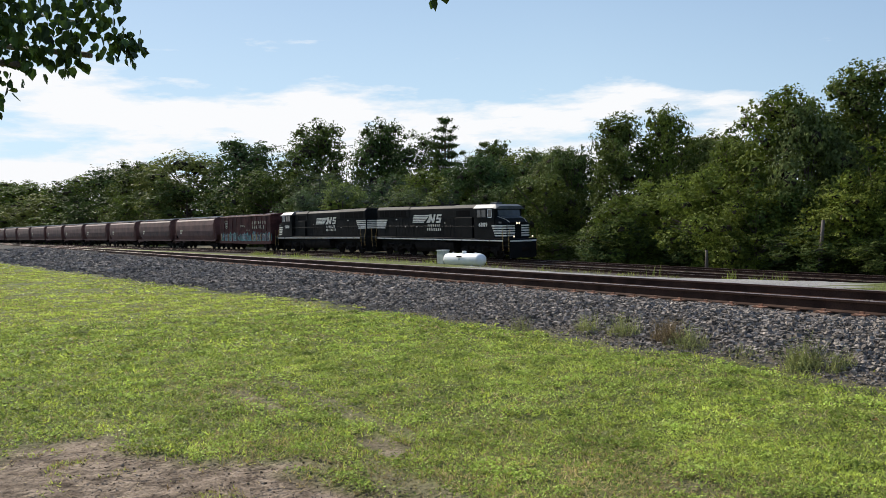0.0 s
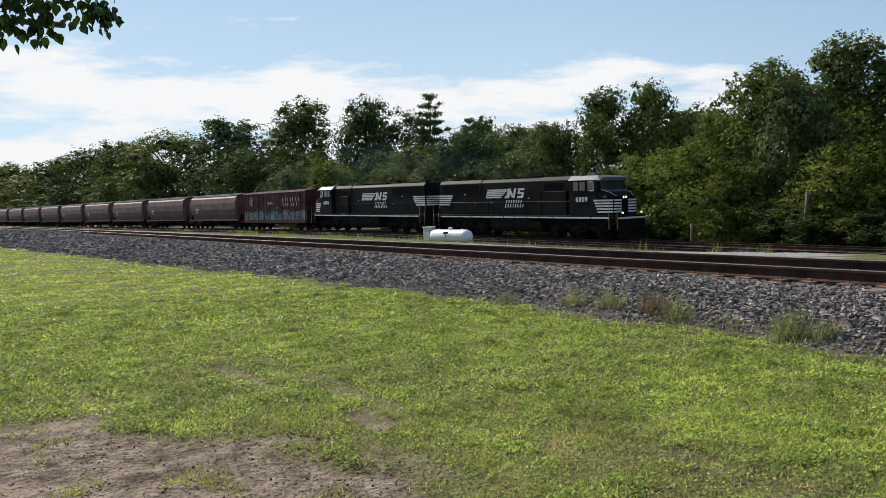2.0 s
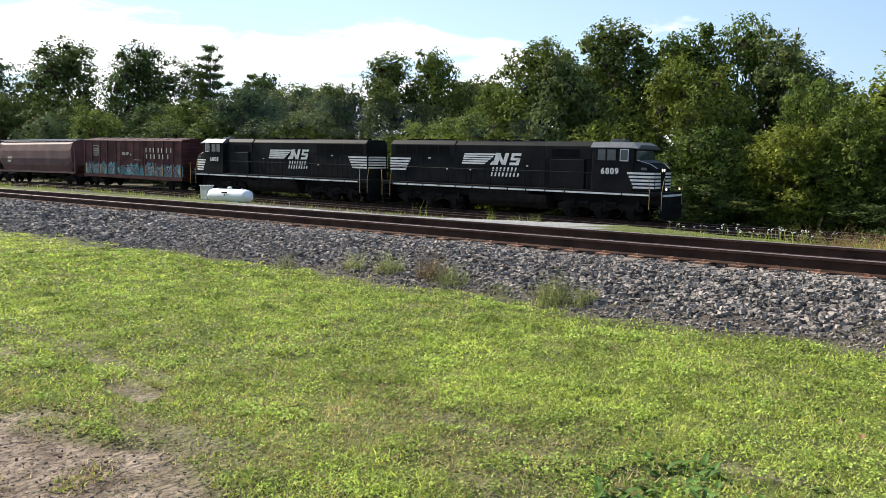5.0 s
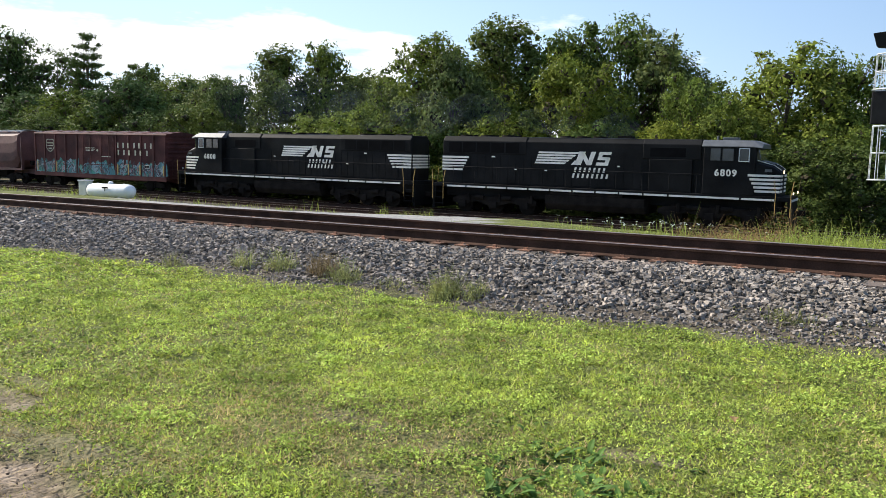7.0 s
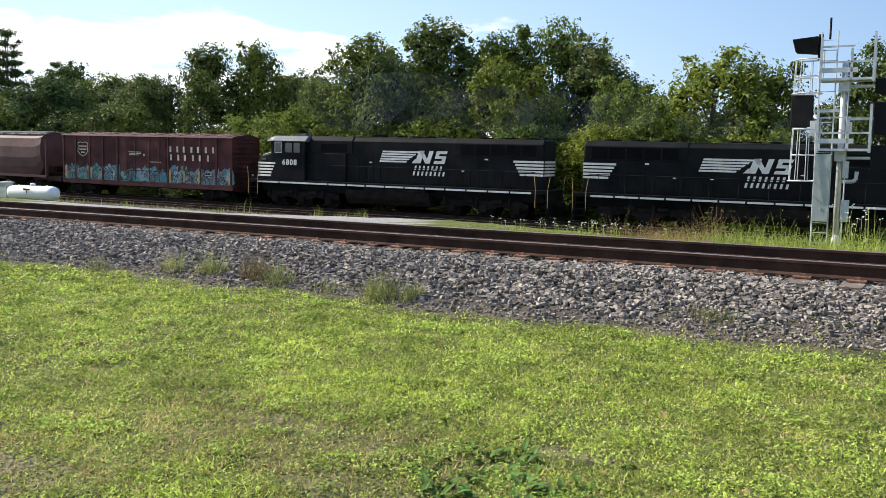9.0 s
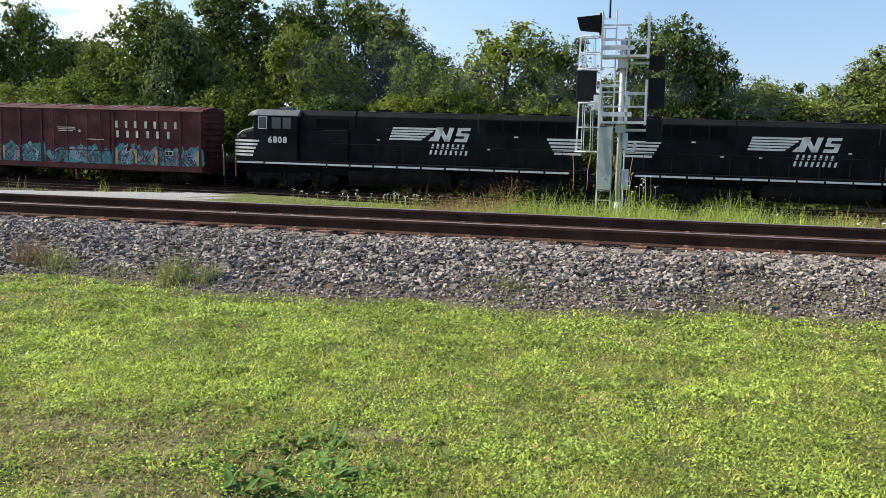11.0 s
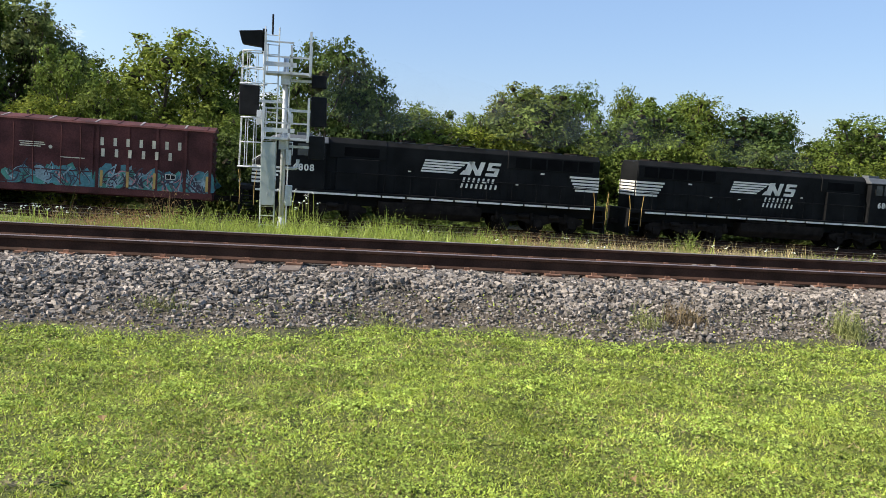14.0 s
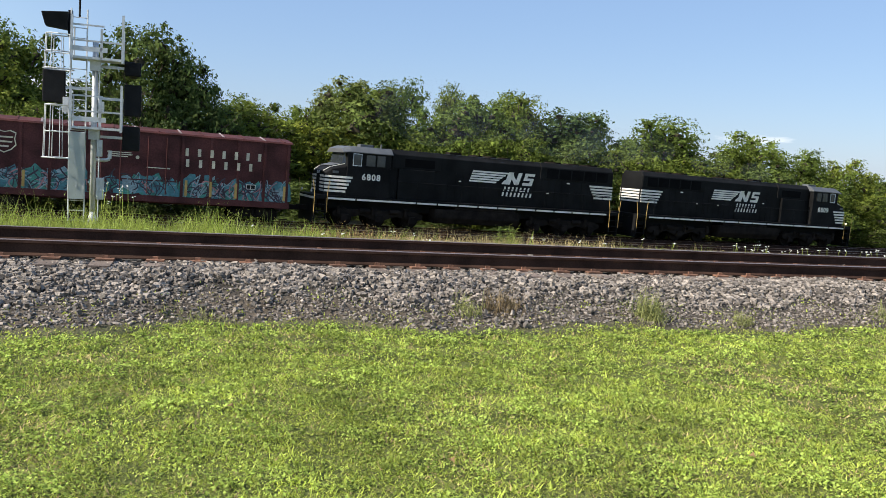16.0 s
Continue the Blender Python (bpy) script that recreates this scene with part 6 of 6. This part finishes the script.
def flower_patch(cx, cy, n, rx, ry, h, seed):
    rng = np.random.default_rng(seed)
    F = thing("wildflowers", "white umbel flowers on thin stems between the tracks", "wildflowers", "weeds along the railway", at=pose(0, 0, 0))
    stems, heads = Build(), Build()
    for _ in range(n):
        x, y = cx + rng.normal() * rx, cy + rng.normal() * ry
        z = land_z(x, y)
        hh = h * (0.6 + 0.5 * rng.random())
        tx, ty = x + rng.normal() * 0.08, y + rng.normal() * 0.08
        stems.tube((x, y, z - 0.02), (tx, ty, z + hh), 0.006, 3)
        for _ in range(3):
            qx, qy, qz = tx + rng.normal() * 0.03, ty + rng.normal() * 0.03, z + hh + rng.normal() * 0.02
            heads.tube((qx, qy, qz), (qx, qy, qz + 0.015), 0.022, 6, 0.016)
    tagged(part("greenery", stems, TALLWEED, F), kind="stuff")
    tagged(part("blossom", heads, FLOWER, F), kind="stuff")


flower_patch(-10.8, 25.0, 22, 1.8, 1.0, 0.42, 1)
flower_patch(-8.6, 24.5, 14, 1.0, 1.0, 0.45, 2)
flower_patch(-2.2, 26.0, 14, 0.3, 0.3, 1.3, 3)
flower_patch(19.0, 23.0, 26, 2.4, 1.5, 0.45, 4)
flower_patch(24.0, 24.0, 16, 2.4, 1.5, 0.45, 5)
flower_patch(7.0, 21.0, 10, 3.0, 1.0, 0.4, 6)


def dock(x, y, leaves, size, seed):
    """A rosette of broad upright leaves in the lawn."""
    rng = random.Random(seed)
    z = land_z(x, y)
    D = thing("dock_plant", "broad-leaved dock plant growing in the lawn", "plant", "dock plants in the lawn", at=pose(x, y, z - 0.01))
    for k in range(leaves):
        a = rng.uniform(0, 2 * math.pi)
        ln, w, up = size * rng.uniform(0.6, 1.15), size * rng.uniform(0.28, 0.42), rng.uniform(0.25, 1.25)
        b = Build()
        rows = []
        bx, by = rng.uniform(-0.08, 0.08) * leaves / 8, rng.uniform(-0.08, 0.08) * leaves / 8
        for i in range(6):
            t = i / 5
            out = ln * t * math.cos(up * (1 - 0.55 * t))
            h = ln * (math.sin(up) * t - 0.35 * t * t * math.sin(up))
            ww = w * math.sin(math.pi * min(0.97, 0.1 + 0.85 * t)) * 0.5 + 0.002
            for s in (-1, 0, 1):
                rows.append((bx + out * math.cos(a) - s * ww * math.sin(a), by + out * math.sin(a) + s * ww * math.cos(a), h + 0.25 * ww * abs(s)))
        b.add(rows, [(3 * i + j, 3 * i + j + 1, 3 * i + j + 4, 3 * i + j + 3) for i in range(5) for j in range(2)])
        part("leaf", b, BROADLEAF, D)


for k, (x, y, n, s) in enumerate(((-2.13, 3.92, 12, 0.2), (-1.97, 4.05, 9, 0.2), (-1.95, 3.6, 11, 0.21), (-2.6, 4.33, 9, 0.16), (-2.45, 4.36, 7, 0.14), (-1.65, 3.76, 9, 0.2), (-1.55, 3.62, 8, 0.2), (-2.33, 3.62, 7, 0.17), (-1.72, 3.4, 9, 0.2), (-1.48, 3.73, 6, 0.15), (-1.4, 4.2, 6, 0.13), (-2.1, 3.35, 8, 0.2), (-1.3, 3.3, 8, 0.17))):
    dock(x, y, int(n * 2.0), s * 0.5, 40 + k)


def lying_leaf(x, y, seed):
    rng = random.Random(seed)
    b = Build()
    r = rng.uniform(0.018, 0.03)
    pts = [(r * math.cos(a) * (1.4 if i % 2 else 0.8), r * math.sin(a) * (1 if i % 2 else 0.7), 0.012 * math.sin(2 * a)) for i, a in enumerate(np.linspace(0, 5.6, 8))]
    b.add(pts + [(0, 0, 0.0)], [(i, (i + 1) % 8, 8) for i in range(8)])
    tagged(part("fallen_leaf", b, RUSTWEED, None, at=pose(x, y, land_z(x, y) + 0.05, rng.uniform(-20, 20), rng.uniform(-20, 20), rng.uniform(0, 360))), "dry fallen leaf on the lawn", "leaf", "fallen leaves on the lawn")


for k, (x, y) in enumerate(((-7.86, 5.2), (-4.83, 6.15), (-3.81, 6.2), (-0.79, 4.15), (1.56, 4.4), (3.44, 4.25), (-5.4, 1.1), (-4.2, 1.3), (-1.5, 5.2), (0.4, 5.5), (2.2, 3.6), (-3.0, 2.4), (-6.2, 1.9))):
    lying_leaf(x, y, 60 + k)


# straw, twigs and crumbs on the worn earth
rng_litter = np.random.default_rng(17)
lx, ly = -7.4 + 5.2 * rng_litter.random(1500), 0.1 + 2.6 * rng_litter.random(1500)
wear = np.array([mud_at(a, b) for a, b in zip(lx, ly)])
sel = wear > 0.25
roots = np.stack([lx[sel], ly[sel], np.array([land_z(a, b) + 0.05 * noise.noise(Vector((a * 0.5, b * 0.5, 0))) + 0.02 * noise.noise(Vector((a * 2.3, b * 2.3, 5))) - 0.03 * w + 0.004 for a, b, w in zip(lx[sel], ly[sel], wear[sel])])], 1)
half = len(roots) // 2
tagged(new("straw_litter", blades("straw_litter", roots[:half], 0.02 + 0.06 * rng_litter.random(half), np.full(half, 0.006), DRYBLADE, rng_litter, 6.0)), "dry straw scraps on the worn mud", "litter", kind="stuff")
tagged(new("bark_litter", blades("bark_litter", roots[half:], 0.015 + 0.04 * rng_litter.random(len(roots) - half), np.full(len(roots) - half, 0.012), BARK, rng_litter, 5.0)), "dark bark crumbs and twigs on the worn mud", "litter", kind="stuff")


# ---- stones ----
def stone_bed(name, label, x0, x1, ya, yb, count, size, seed):
    rng = np.random.default_rng(seed)
    base, faces = chip()
    x = x0 + (x1 - x0) * rng.random(count)
    lo = np.array([ya(q) for q in x])
    y = lo + (yb - lo) * rng.random(count)
    z = np.array([land_z(a, b) + 0.05 * noise.noise(Vector((a * 0.5, b * 0.5, 0))) + 0.02 * noise.noise(Vector((a * 2.3, b * 2.3, 5))) if a > -45 else land_z(a, b) for a, b in zip(x, y)])
    s = size * (0.55 + 0.75 * rng.random(count)) * np.where(y < lo + np.where(x > -2.5, 0.65, 0.35) + 0.15 * np.sin(5 * x), 0.55, 1)
    shape = np.stack([1.1 + 0.45 * rng.random(count), 0.8 + 0.35 * rng.random(count), 0.55 + 0.4 * rng.random(count)], 1)
    v = base[None] * (1 + 0.3 * rng.normal(size=(count, 8, 3))) * (shape * s[:, None])[:, None, :]
    a, c = rng.random(count) * 2 * np.pi, rng.normal(size=count) * 1.0
    o, ca, sa, cc, sc = np.zeros(count), np.cos(a), np.sin(a), np.cos(c), np.sin(c)
    turn = np.stack([np.stack([ca, -sa * cc, sa * sc], 1), np.stack([sa, ca * cc, -ca * sc], 1), np.stack([o, sc, cc], 1)], 1)
    v = np.einsum("nij,nkj->nki", turn, v) + np.stack([x, y, z + s * (0.1 + 0.55 * rng.random(count))], 1)[:, None, :]
    f = (faces[None] + (np.arange(count) * 8)[:, None, None]).reshape(-1, 3)
    return v.reshape(-1, 3), f


SHOULDER = thing("ballast", "grey crushed-stone ballast shoulder along the main line", "ballast", kind="structure")
for x0, x1, n, sz in ((-16, 13, 43000, 0.0262), (-34, -16, 11000, 0.038), (-60, -34, 5500, 0.06), (-110, -60, 3000, 0.1)):
    v, f = stone_bed("stones", "", x0, x1, lambda q: edge_y(q) + 0.1, 10.22, n, sz, int(n))
    ob = new("stones", quick_mesh("stones", v, f, STONE))
    ob.parent = SHOULDER
    tagged(ob, "grey broken stones", kind="stuff")
v, f = stone_bed("stones", "", -22, 13, lambda q: 9.8, 13.2, 8000, 0.035, 5)
ob = new("stones", quick_mesh("stones", v, f, STONE))
ob.parent = SHOULDER
tagged(ob, "grey broken stones between the rails", kind="stuff")
v, f = stone_bed("stones", "", -6.9, -2.6, lambda q: 0.2, 2.4, 900, 0.007, 6)
ob = new("pebbles", quick_mesh("pebbles", v, f, MUDCRUMB))
tagged(ob, "small pebbles and crumbs in the worn mud", "pebbles", kind="stuff")
rs = np.random.default_rng(99)
base, faces = chip()
SHAPES = [quick_mesh("stone", base * (1 + 0.28 * rs.normal(size=(8, 3))) * np.array([1.15, 0.9, 0.7]), faces, BARESTONE) for _ in range(8)]
for k in range(290):
    x = -7 + 12 * rs.random()
    y = edge_y(x) + 0.1 + 1.6 * rs.random()
    s = 0.021 + 0.013 * rs.random()
    ob = new("stone", SHAPES[k % 8])
    ob.parent = SHOULDER
    ob.matrix_basis = pose(x, y, land_z(x, y) + 0.035, 360 * rs.random(), 360 * rs.random(), 360 * rs.random()) @ Matrix.Diagonal((s, s, s, 1))
b = Build()
b.loft([[(r * math.cos(a) * (1 + 0.1 * math.sin(3 * a)), r * 0.6 * math.sin(a), z) for a in np.linspace(0, 5.89, 14)] for r, z in ((0.16, -0.05), (0.18, 0.01), (0.14, 0.04), (0.06, 0.05))])
tagged(part("field_stone", b, FIELDSTONE, None, smooth=True, at=pose(-4.3, 1.22, 0.0, 0, 0, 20)), "rounded brown stone half sunk in the mud", "stone")

# ---- ties and tie plates of the main line ----
b = Build()
b.box(-0.115, 0.115, -1.3, 1.3, -0.17, 0.0)
tie_mesh = b.mesh("tie", TIE)
b = Build()
b.box(-0.1, 0.1, -0.19, 0.19, 0.0, 0.018)
b.box(-0.03, 0.03, -0.12, -0.09, 0.018, 0.05).box(-0.03, 0.03, 0.09, 0.12, 0.018, 0.05)
plate_mesh = b.mesh("tie_plate", PLATE)
rt = random.Random(12)
k = 0
x = -95.0
while x < 32:
    tie = new("tie", tie_mesh)
    tie.parent = near_track
    tie.matrix_basis = pose(x, (RAIL_NEAR + RAIL_FAR) / 2 + rt.uniform(-0.05, 0.05), TIE_TOP - rt.uniform(0, 0.01), 0, 0, rt.uniform(-1.2, 1.2))
    for y in (RAIL_NEAR, RAIL_FAR):
        if x > -45:
            p = new("tie_plate", plate_mesh)
            p.parent = near_track
            p.matrix_basis = pose(x + rt.uniform(-0.02, 0.02), y, TIE_TOP + 0.001)
    x += 0.508 + rt.uniform(-0.05, 0.05)
x = -70.0
while x < 40:
    for f in (siding_y, train_y):
        tie = new("tie", tie_mesh)
        tie.parent = siding if f is siding_y else far_track
        tie.matrix_basis = pose(x, f(x), train_z(x) - 0.2, 0, 0, math.degrees(math.atan(train_slope(x))))
    x += 0.62

motions()
